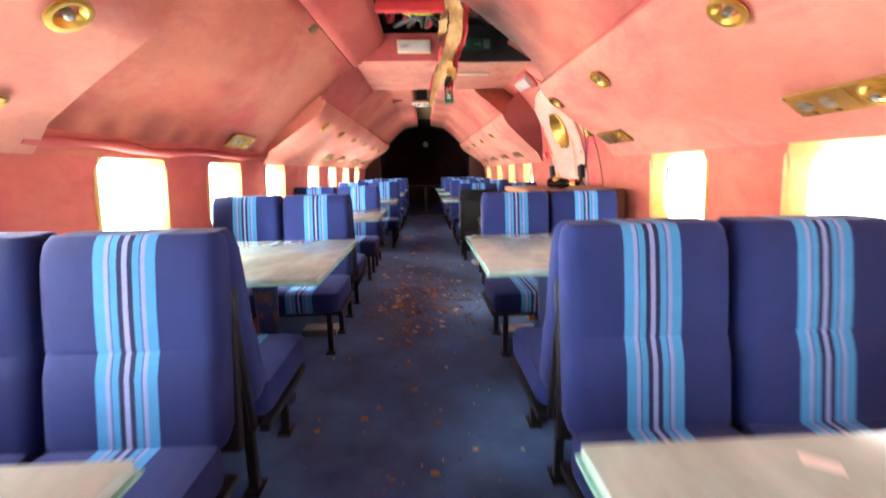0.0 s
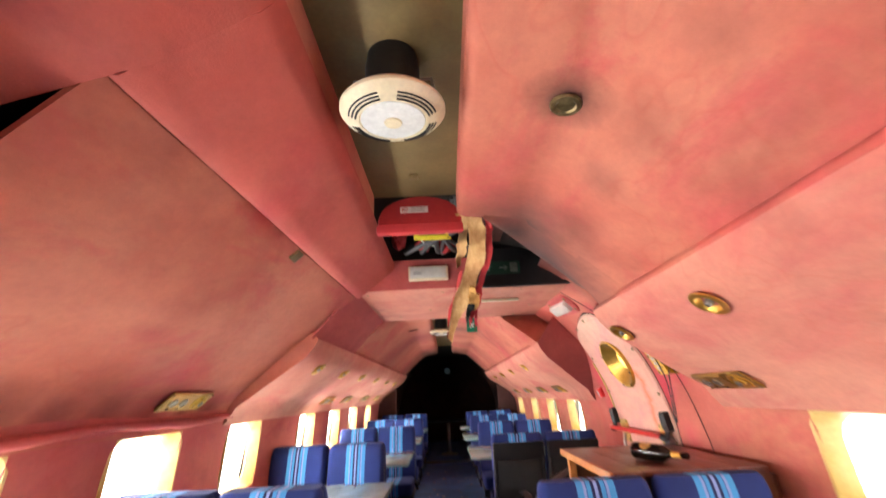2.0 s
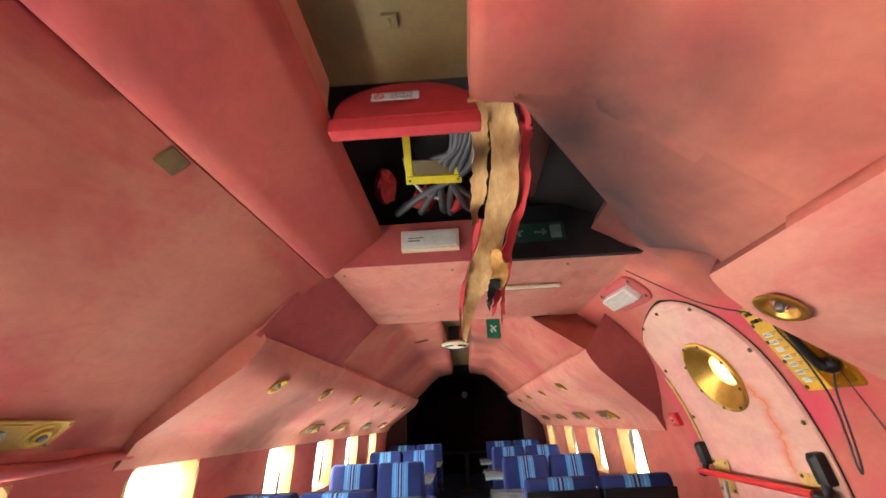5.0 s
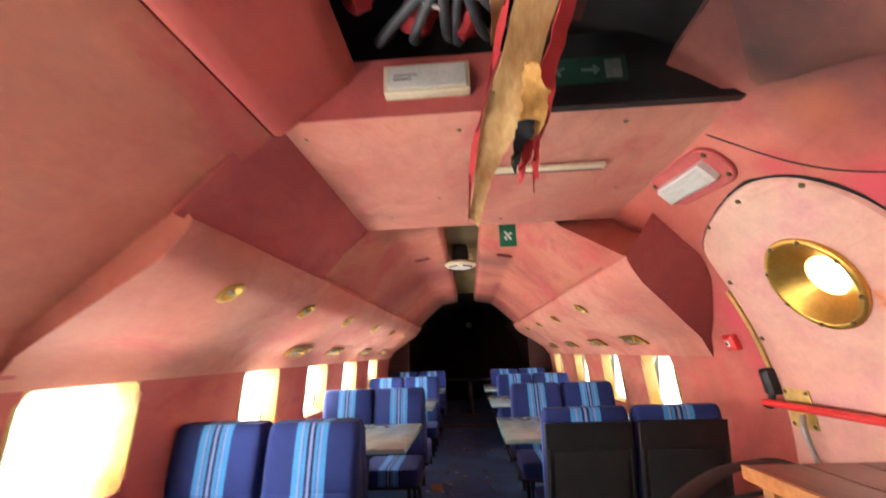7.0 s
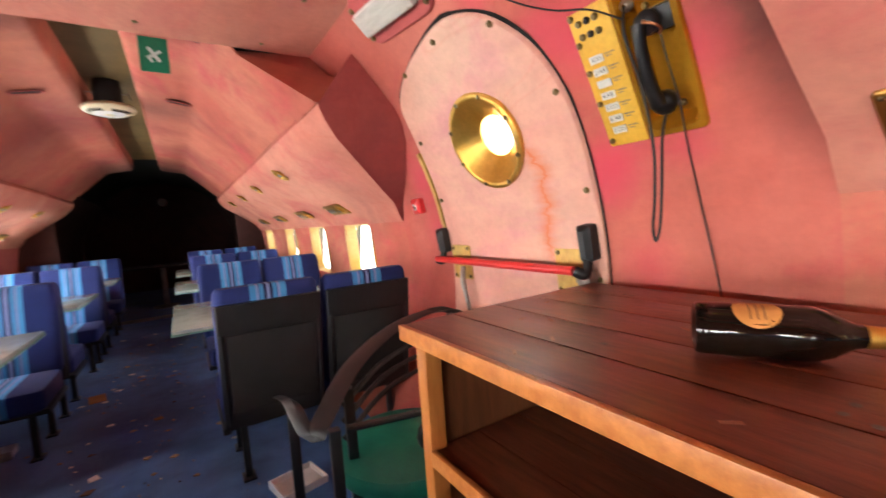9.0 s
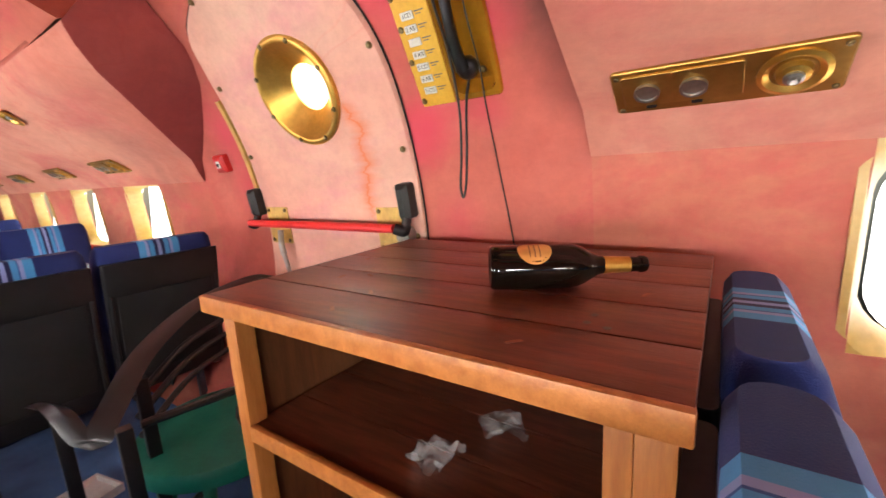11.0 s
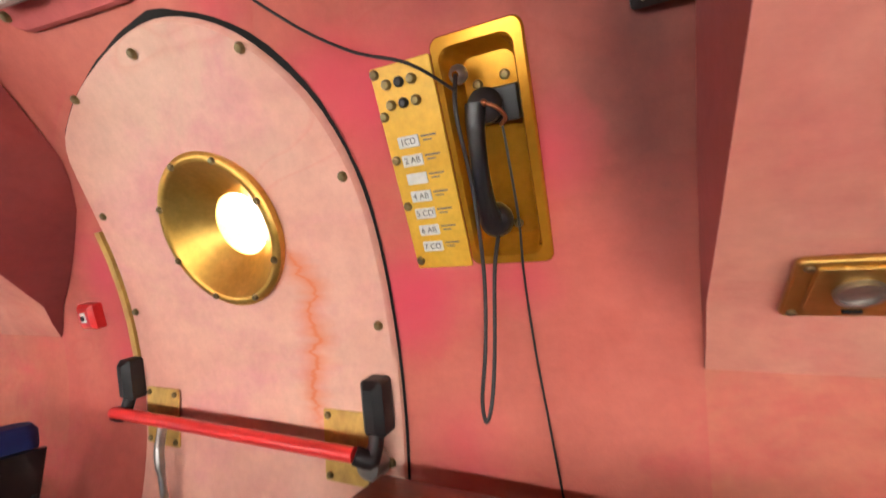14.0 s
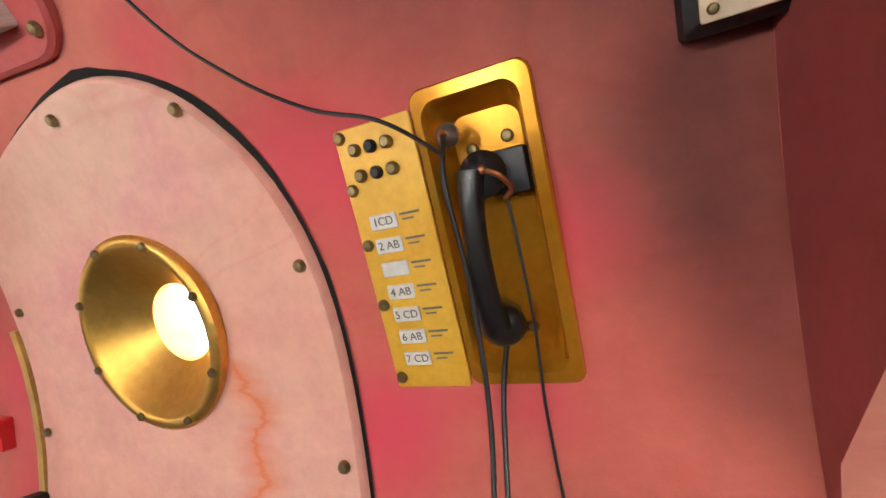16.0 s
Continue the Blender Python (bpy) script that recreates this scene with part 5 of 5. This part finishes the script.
part("hanging_shred", ribbon([(0.04, 0.72, -0.27), (0.042, 0.77, -0.33), (0.036, 0.80, -0.40), (0.03, 0.81, -0.45)], [0.03, 0.022, 0.014, 0.004], 0.003, 0.003, 19), REDCLOTH, th, "hanging shred of red cloth")

rnd = random.Random(11)
for k in range(6):
    x, dy = 0.17 - 0.022 * k, 0.03 * k
    end = (-0.02 + 0.05 * k, 3.82, 2.36 + 0.01 * k) if k % 2 else (-0.24 + 0.06 * k, 3.80, 2.375)
    bm = bmesh.new()
    tube(bm, curve_pts([(x, 3.0 + dy, 2.47), (x - 0.01, 3.22 + dy, 2.43), (x - 0.05 - 0.01 * k, 3.46, 2.40 + 0.008 * k), (0.5 * (x + end[0]) - 0.05, 3.64, 2.385 + 0.01 * rnd.random()), end, (end[0] + 0.05, 3.832, 2.45)], 6), rnd.choice((0.013, 0.016, 0.018)), 10)
    tagged(part("cable", bm, CABLEGREY), "grey rubber cable in the open ceiling cavity", "cable", "cavity cables")
bm = bmesh.new()
tube(bm, curve_pts([(-0.17, 3.50, 2.50), (-0.15, 3.56, 2.44), (-0.09, 3.64, 2.39), (-0.02, 3.68, 2.38), (0.0, 3.72, 2.40)], 6), 0.007, 8)
tagged(part("cable", bm, LABELWHITE), "pale grey hose looping in the open ceiling cavity", "cable", "cavity cables")


def lump(name, at, size, mat, label, category, seed):
    bm = bmesh.new()
    bmesh.ops.create_icosphere(bm, subdivisions=3, radius=1.0)
    for v in bm.verts:
        d = 1 + 0.45 * noise.noise(v.co * 1.6 + Vector((seed, 0, 0))) + 0.2 * noise.noise(v.co * 4 + Vector((0, seed, 0)))
        v.co = Vector((v.co.x * size[0], v.co.y * size[1], v.co.z * size[2])) * d
    return tagged(part(name, bm, mat, None, "", at), label, category)


lump("red_cloth", (-0.10, 3.76, 2.43), (0.06, 0.07, 0.06), REDCLOTH, "crumpled red cloth stuffed in the ceiling cavity", "cloth", 2.0)
lump("red_cloth", (0.06, 3.78, 2.42), (0.06, 0.07, 0.06), REDCLOTH, "crumpled red cloth stuffed in the ceiling cavity", "cloth", 5.0)
lump("red_cloth", (-0.27, 3.60, 2.42), (0.05, 0.09, 0.07), REDCLOTH, "crumpled red cloth stuffed in the ceiling cavity", "cloth", 8.0)
th = thing("yellow_bracket", "bright yellow metal frame hanging in the ceiling cavity", "bracket", pose(-0.03, 3.40, 2.445, -28, 0, 2))
part("crossbar", boxes((-0.125, 0.125, 0.105, 0.145, -0.012, 0.012), bevel=0.003), SAFETY, th)
part("crossbar", boxes((-0.115, 0.115, -0.135, -0.100, -0.012, 0.012), bevel=0.003), SAFETY, th)
for sx in (-0.108, 0.108):
    part("upright", boxes((sx - 0.016, sx + 0.016, -0.0995, 0.1045, -0.010, 0.010), bevel=0.003), SAFETY, th)
part("plate", boxes((-0.09, 0.09, 0.03, 0.104, -0.006, 0.004), bevel=0.002), OLIVE, th, "grimy brown backing plate")
for sx, sy in ((-0.108, 0.125), (0.108, 0.125), (-0.10, -0.118), (0.10, -0.118)):
    bolt(th, sx, sy, -0.0155, 0.006).rotation_euler = (math.pi, 0, 0)
structure("cavity_lining", sheet([(0.24, 2.47), (0.8, 2.44)], 2.87, 3.86, 0.01), DARK_BROWN, "dark brown lining above the torn panel", "ceiling")
# Added near-black sheet; its colour supplies the cavity's darkness.
structure("cavity_back", sheet([(-0.5, 2.505), (0.8, 2.505)], 2.86, 3.87, 0.01), VOID, "near-black sheet added as the darkness over the open ceiling cavity", "ceiling")

# ---- bar cabinet ----
def cabinet():
    x0, x1, y0, y1 = 0.768, 1.48, 2.985, 3.845
    th = thing("bar_cabinet", "open wooden shelf cabinet with a dark stained plank top", "cabinet", (x0, y0, 0))
    w, d = x1 - x0, y1 - y0
    n = 5
    for k in range(n):
        a = -0.02 + (w - 0.01) * k / n
        b_ = -0.02 + (w - 0.01) * (k + 1) / n - 0.003
        bm = bmesh.new()
        box(bm, a, b_, -0.012, d + 0.012, 0.968, 1.0, 0.003)
        part("top_plank", bm, WOODTOP, th, "dark red stained plank")
        part("shelf_plank", boxes((0.012 + (w - 0.03) * k / n, 0.012 + (w - 0.03) * (k + 1) / n - 0.003, 0.03, d - 0.03, 0.668, 0.693)), WOODTOP, th, "dark red stained shelf plank")
        part("shelf_plank", boxes((0.012 + (w - 0.03) * k / n, 0.012 + (w - 0.03) * (k + 1) / n - 0.003, 0.03, d - 0.03, 0.28, 0.305)), WOODTOP, th, "dark red stained shelf plank")
    part("front_edge", boxes((-0.036, -0.0205, -0.014, d + 0.014, 0.964, 1.001), bevel=0.004), PINE, th, "bare pine edge")
    part("back", boxes((w - 0.012, w, 0.0, d, 0.0, 0.965)), WOODTOP, th)
    part("side", boxes((0.045, w - 0.012, 0.005, 0.022, 0.0, 0.966)), WOODSIDE, th, "brown stained side board")
    part("side", boxes((0.045, w - 0.012, d - 0.022, d - 0.005, 0.0, 0.966)), WOODSIDE, th, "brown stained side board")
    for a, b_ in ((0.0, 0.042), (d - 0.042, d)):
        part("stile", boxes((0.0, 0.044, a, b_, 0.0, 0.966), bevel=0.003), PINEV, th, "orange pine stile")
    part("stile", boxes((0.004, 0.040, 0.043, 0.075, 0.0, 0.966), bevel=0.003), PINEV, th, "orange pine stile")
    part("shelf_edge", boxes((-0.004, 0.0115, 0.076, d - 0.043, 0.660, 0.698), bevel=0.003), PINE, th, "orange pine shelf edge")
    part("shelf_edge", boxes((-0.004, 0.0115, 0.076, d - 0.043, 0.272, 0.310), bevel=0.003), PINE, th, "orange pine shelf edge")
    rnd = random.Random(4)
    for k in range(9):
        x, y = rnd.uniform(0.05, w - 0.1), rnd.uniform(0.05, d - 0.05)
        part("knot", lathe(bmesh.new(), [(0.008 * rnd.uniform(0.5, 1), 0.0), (0.006, 0.0008), (0, 0.0009)], 10), INK, th, "dark wood knot", pose(x, y, 1.0, 0, 0, 0))
    for k in range(14):
        x, y = rnd.uniform(0.0, w - 0.05), rnd.uniform(0.0, d)
        bm = boxes((-0.012, 0.012, -0.0035, 0.0035, 0, 0.0006))
        part("scuff", bm, SCUFF, th, "pale scuff mark", pose(x, y, 1.0, 0, 0, rnd.uniform(0, 180)))
    return th


cabinet()


def bottle():
    base, tip = Vector((1.0, 3.315, 1.0)), Vector((1.155, 3.065, 1.0))
    d = (tip - base).normalized()
    r = 0.0435
    m = Matrix.Translation(base + Vector((0, 0, r + 0.001))) @ d.to_track_quat("Z", "Y").to_matrix().to_4x4() @ pose(0, 0, 0, 1.2, 0, 0)
    th = thing("bottle", "dark glass sparkling wine bottle with an orange round label", "bottle", m)
    s = 0.89
    prof = [(0.0, 0.014), (0.020, 0.008), (0.034, 0.001), (0.042, 0.0), (0.0455, 0.006), (0.0460, 0.02), (0.0460, 0.150), (0.0440, 0.172), (0.038, 0.190), (0.028, 0.207), (0.0195, 0.222), (0.0165, 0.245), (0.0155, 0.285), (0.0150, 0.305), (0.0175, 0.306), (0.0175, 0.314), (0.0145, 0.320), (0.0, 0.320)]
    part("glass", lathe(bmesh.new(), [(a * s, b_ * s) for a, b_ in prof], 40), BOTTLE, th)
    part("foil", lathe(bmesh.new(), [(0.0186 * s, 0.232 * s), (0.0172 * s, 0.250 * s), (0.0163 * s, 0.285 * s), (0.0160 * s, 0.285 * s), (0.0168 * s, 0.250 * s), (0.0182 * s, 0.232 * s)], 24), GOLD, th, "torn gold foil")
    bm = bmesh.new()
    cr, rr = 0.0463 * s, 0.034 * s
    cen, ring = None, []
    up = m.to_3x3().inverted() @ Vector((-0.42, -0.25, 0.87))
    a0 = math.atan2(up.y, up.x)
    loops = []
    for q in (1.0, 0.66, 0.33, 0.02):
        loops.append([(cr * math.cos(a0 + q * rr / cr * math.cos(t)), cr * math.sin(a0 + q * rr / cr * math.cos(t)), 0.088 * s + q * rr * math.sin(t)) for t in [2 * math.pi * k / 28 for k in range(28)]])
    loft(bm, loops, False, True)
    part("label", bm, LABELORANGE, th, "round orange paper label")
    for j in (-1, 0, 1):
        bm = bmesh.new()
        lp0 = []
        for q in range(7):
            a = a0 + (q / 6 - 0.5) * 0.8
            lp0.append([((cr + 0.0004) * math.cos(a), (cr + 0.0004) * math.sin(a), (0.088 + 0.010 * j + w) * s) for w in (-0.0012, 0.0012)])
        for p, q in zip(lp0, lp0[1:]):
            bm.faces.new([bm.verts.new(v) for v in (p[0], p[1], q[1], q[0])])
        part("label_line", bm, LABELINK, th)
    return th


bottle()
for k, (x, y) in enumerate(((0.88, 3.38), (1.02, 3.31))):
    bm = bmesh.new()
    bmesh.ops.create_grid(bm, x_segments=12, y_segments=12, size=0.042)
    for v in bm.verts:
        v.co.z = 0.02 + 0.035 * noise.noise(v.co * 38 + Vector((k * 7, 0, 3)))
        v.co.x += 0.015 * noise.noise(v.co * 50)
        v.co.z = max(0.001, v.co.z)
    tagged(part("plastic_wrapper", bm, CELLO, None, "", pose(x, y, 0.693, 0, 0, 40 * k)), "crumpled clear plastic wrapper on the cabinet shelf", "wrapper", "wrappers")


# ---- chair, stool and small things by the door ----
def armchair():
    th = thing("armchair", "black metal armchair pushed between cabinet and cabin seats", "chair", pose(0.95, 4.40, 0, 0, 0, -8))
    bm = bmesh.new()
    arm = curve_pts([(-0.40, 0.18, 0.60), (-0.37, 0.02, 0.63), (-0.33, -0.12, 0.56), (-0.28, -0.10, 0.61), (-0.14, 0.06, 0.71), (0.08, 0.20, 0.79), (0.30, 0.26, 0.82), (0.40, 0.22, 0.80)], 6)
    loft(bm, [[p + Vector((0, 0, 0.014)), p + Vector((0.03, -0.032, 0.0)), p + Vector((0.0, 0, -0.014)), p + Vector((-0.03, 0.032, 0.0))] for p in arm])
    part("arm_rail", bm, BLACKGLOSS, th, "curved black arm rail")
    for j, (dz, dy) in enumerate(((-0.08, 0.0), (-0.15, 0.02), (-0.22, 0.03))):
        bm = bmesh.new()
        tube(bm, curve_pts([(-0.20, -0.02 + dy, 0.68 + dz), (0.02, 0.14 + dy, 0.76 + dz), (0.30, 0.22 + dy, 0.80 + dz), (0.40, 0.18 + dy, 0.79 + dz)], 5), 0.011, 8)
        part("back_slat", bm, BLACKMETAL, th)
    for x, y, h in ((-0.37, 0.10, 0.60), (-0.26, -0.18, 0.60), (-0.18, -0.02, 0.66), (0.34, -0.20, 0.60), (0.36, 0.22, 0.80)):
        part("leg", boxes((x - 0.018, x + 0.018, y - 0.018, y + 0.018, 0.0, h), bevel=0.004), BLACKMETAL, th)
    bm = bmesh.new()
    tube(bm, [(-0.22, -0.16, 0.58), (0.34, -0.18, 0.56)], 0.013, 8)
    part("rail", bm, BLACKMETAL, th)
    bm = bmesh.new()
    tube(bm, [(-0.20, -0.14, 0.22), (0.32, -0.10, 0.46)], 0.012, 8)
    part("brace", bm, BLACKMETAL, th)
    bm = bmesh.new()
    tube(bm, [(0.12 + 0.10 * math.cos(radians(a)), -0.20, 0.50 + 0.075 * math.sin(radians(a))) for a in range(0, 361, 20)], 0.012, 8)
    part("ring", bm, BLACKMETAL, th)
    return th


armchair()
th = thing("plastic_stool", "green round plastic stool under the black armchair", "stool", pose(0.98, 4.40, 0, 0, 0, 0))
part("seat", lathe(bmesh.new(), [(0.0, 0.40), (0.24, 0.40), (0.27, 0.39), (0.28, 0.36), (0.27, 0.33), (0.255, 0.33), (0.25, 0.37), (0.0, 0.38)], 40), GREENPLASTIC, th, "", pose(0, 0, 0.0, 0, 0, 0))
for k in range(4):
    a = radians(45 + 90 * k)
    bm = bmesh.new()
    tube(bm, [(0.17 * math.cos(a), 0.17 * math.sin(a), 0.385), (0.23 * math.cos(a), 0.23 * math.sin(a), 0.0)], [0.022, 0.016], 10)
    part("leg", bm, GREENPLASTIC, th)
th = thing("floor_tray", "shallow pale grey tray lying on the blue carpet", "tray", pose(0.68, 5.02, 0, 0, 0, 12))
part("base", boxes((-0.11, 0.11, -0.09, 0.09, 0, 0.008)), WHITE, th)
for r in ((-0.11, 0.11, 0.082, 0.09, 0.008, 0.035), (-0.11, 0.11, -0.09, -0.082, 0.008, 0.035), (-0.11, -0.102, -0.082, 0.082, 0.008, 0.035), (0.102, 0.11, -0.082, 0.082, 0.008, 0.035)):
    part("rim", boxes(r), WHITE, th)


def floor_box(x, y):
    th = thing("floor_vent", "low pale metal vent box on the carpet under a seat", "vent", (x, y, 0), "floor vents")
    part("box", boxes((-0.12, 0.12, -0.07, 0.07, 0, 0.045), bevel=0.006), WHITE, th)
    part("lip", boxes((-0.125, 0.125, -0.075, -0.071, 0.0, 0.05), bevel=0.001), STEEL, th)
    return th


FV = floor_box(-0.80, 2.86)
for x, y in ((0.63, 2.72), (-0.80, 4.72), (0.62, 6.45), (-0.78, 6.45), (0.62, 8.3), (-0.78, 8.3)):
    copy_thing(FV, Matrix.Translation((x, y, 0)))
bm = boxes((-0.055, 0.055, -0.10, 0.10, 0.0, 0.004))
tagged(part("cardboard_piece", bm, CARD, None, "", pose(-0.37, 7.2, 0, 0, 0, 10)), "flat orange brown piece of card on the carpet", "card")


def debris():
    """Crumbs, flakes and bits of paper on the aisle carpet."""
    rnd = random.Random(21)
    bm = bmesh.new()
    for k in range(1150):
        y = rnd.gauss(3.75, 0.55) if rnd.random() < 0.62 else rnd.uniform(0.3, 9.5)
        x = rnd.gauss(-0.05, 0.26)
        if abs(x) > 0.62:
            continue
        r = 0.005 + 0.030 * rnd.random() ** 4
        a = rnd.uniform(0, 6.28)
        h = rnd.uniform(0.001, 0.005)
        q = [(x + r * math.cos(a + t) * rnd.uniform(0.5, 1.2), y + r * math.sin(a + t) * rnd.uniform(0.4, 1.1)) for t in (0, 1.6, 3.1, 4.7)]
        lo = [bm.verts.new((u, v, 0.0005)) for u, v in q]
        hi = [bm.verts.new((u, v, h + rnd.uniform(0, 0.003))) for u, v in q]
        bm.faces.new(hi)
        for i in range(4):
            bm.faces.new((lo[i], lo[(i + 1) % 4], hi[(i + 1) % 4], hi[i]))
    ob = part("floor_debris", bm, CRUMBS, None, "", None, 0)
    return tagged(ob, "tan crumbs, wood flakes and paper bits on the carpet", "debris", kind="stuff")


debris()

bm = boxes((-0.022, 0.022, -0.012, 0.012, 0.0, 0.0012))
tagged(part("paper_scrap", bm, LABELWHITE, None, "", pose(0.50, 0.42, 0.7625, 0, 0, -35)), "small scrap of white paper on the table", "paper")


# ---- tail ----
structure("threshold", boxes((-0.75, 0.70, 10.62, 10.70, 0.0, 0.035), bevel=0.006), STEEL, "worn metal strip across the floor at the tail", "threshold")
th = thing("tail_table", "dark table on one black leg in the unlit tail", "table", (0.0, 11.9, 0))
part("tabletop", boxes((-0.55, 0.55, -0.35, 0.35, 0.72, 0.75), bevel=0.006), BLACKGLOSS, th)
part("leg", lathe(bmesh.new(), [(0.20, 0), (0.20, 0.02), (0.05, 0.05), (0.04, 0.72)], 20), STEEL, th)
tagged(part("tail_light", lathe(bmesh.new(), [(0.0, 0.03), (0.09, 0.022), (0.10, 0.0), (0.0, 0.0)], 24), WHITE, None, "", pose(0.04, YEND - 0.001, 2.08, 90, 0, 0)), "small round white lamp high in the dark tail", "lamp")
# Frame shares the tail's painted darkness.
structure("tail_frame", boxes((-1.6, -1.12, Y1, Y1 + 0.05, 0, 2.4), (1.12, 1.6, Y1, Y1 + 0.05, 0, 2.4)), DARKLINE, "frame at the entrance of the tail, coloured dark as shade", "wall")
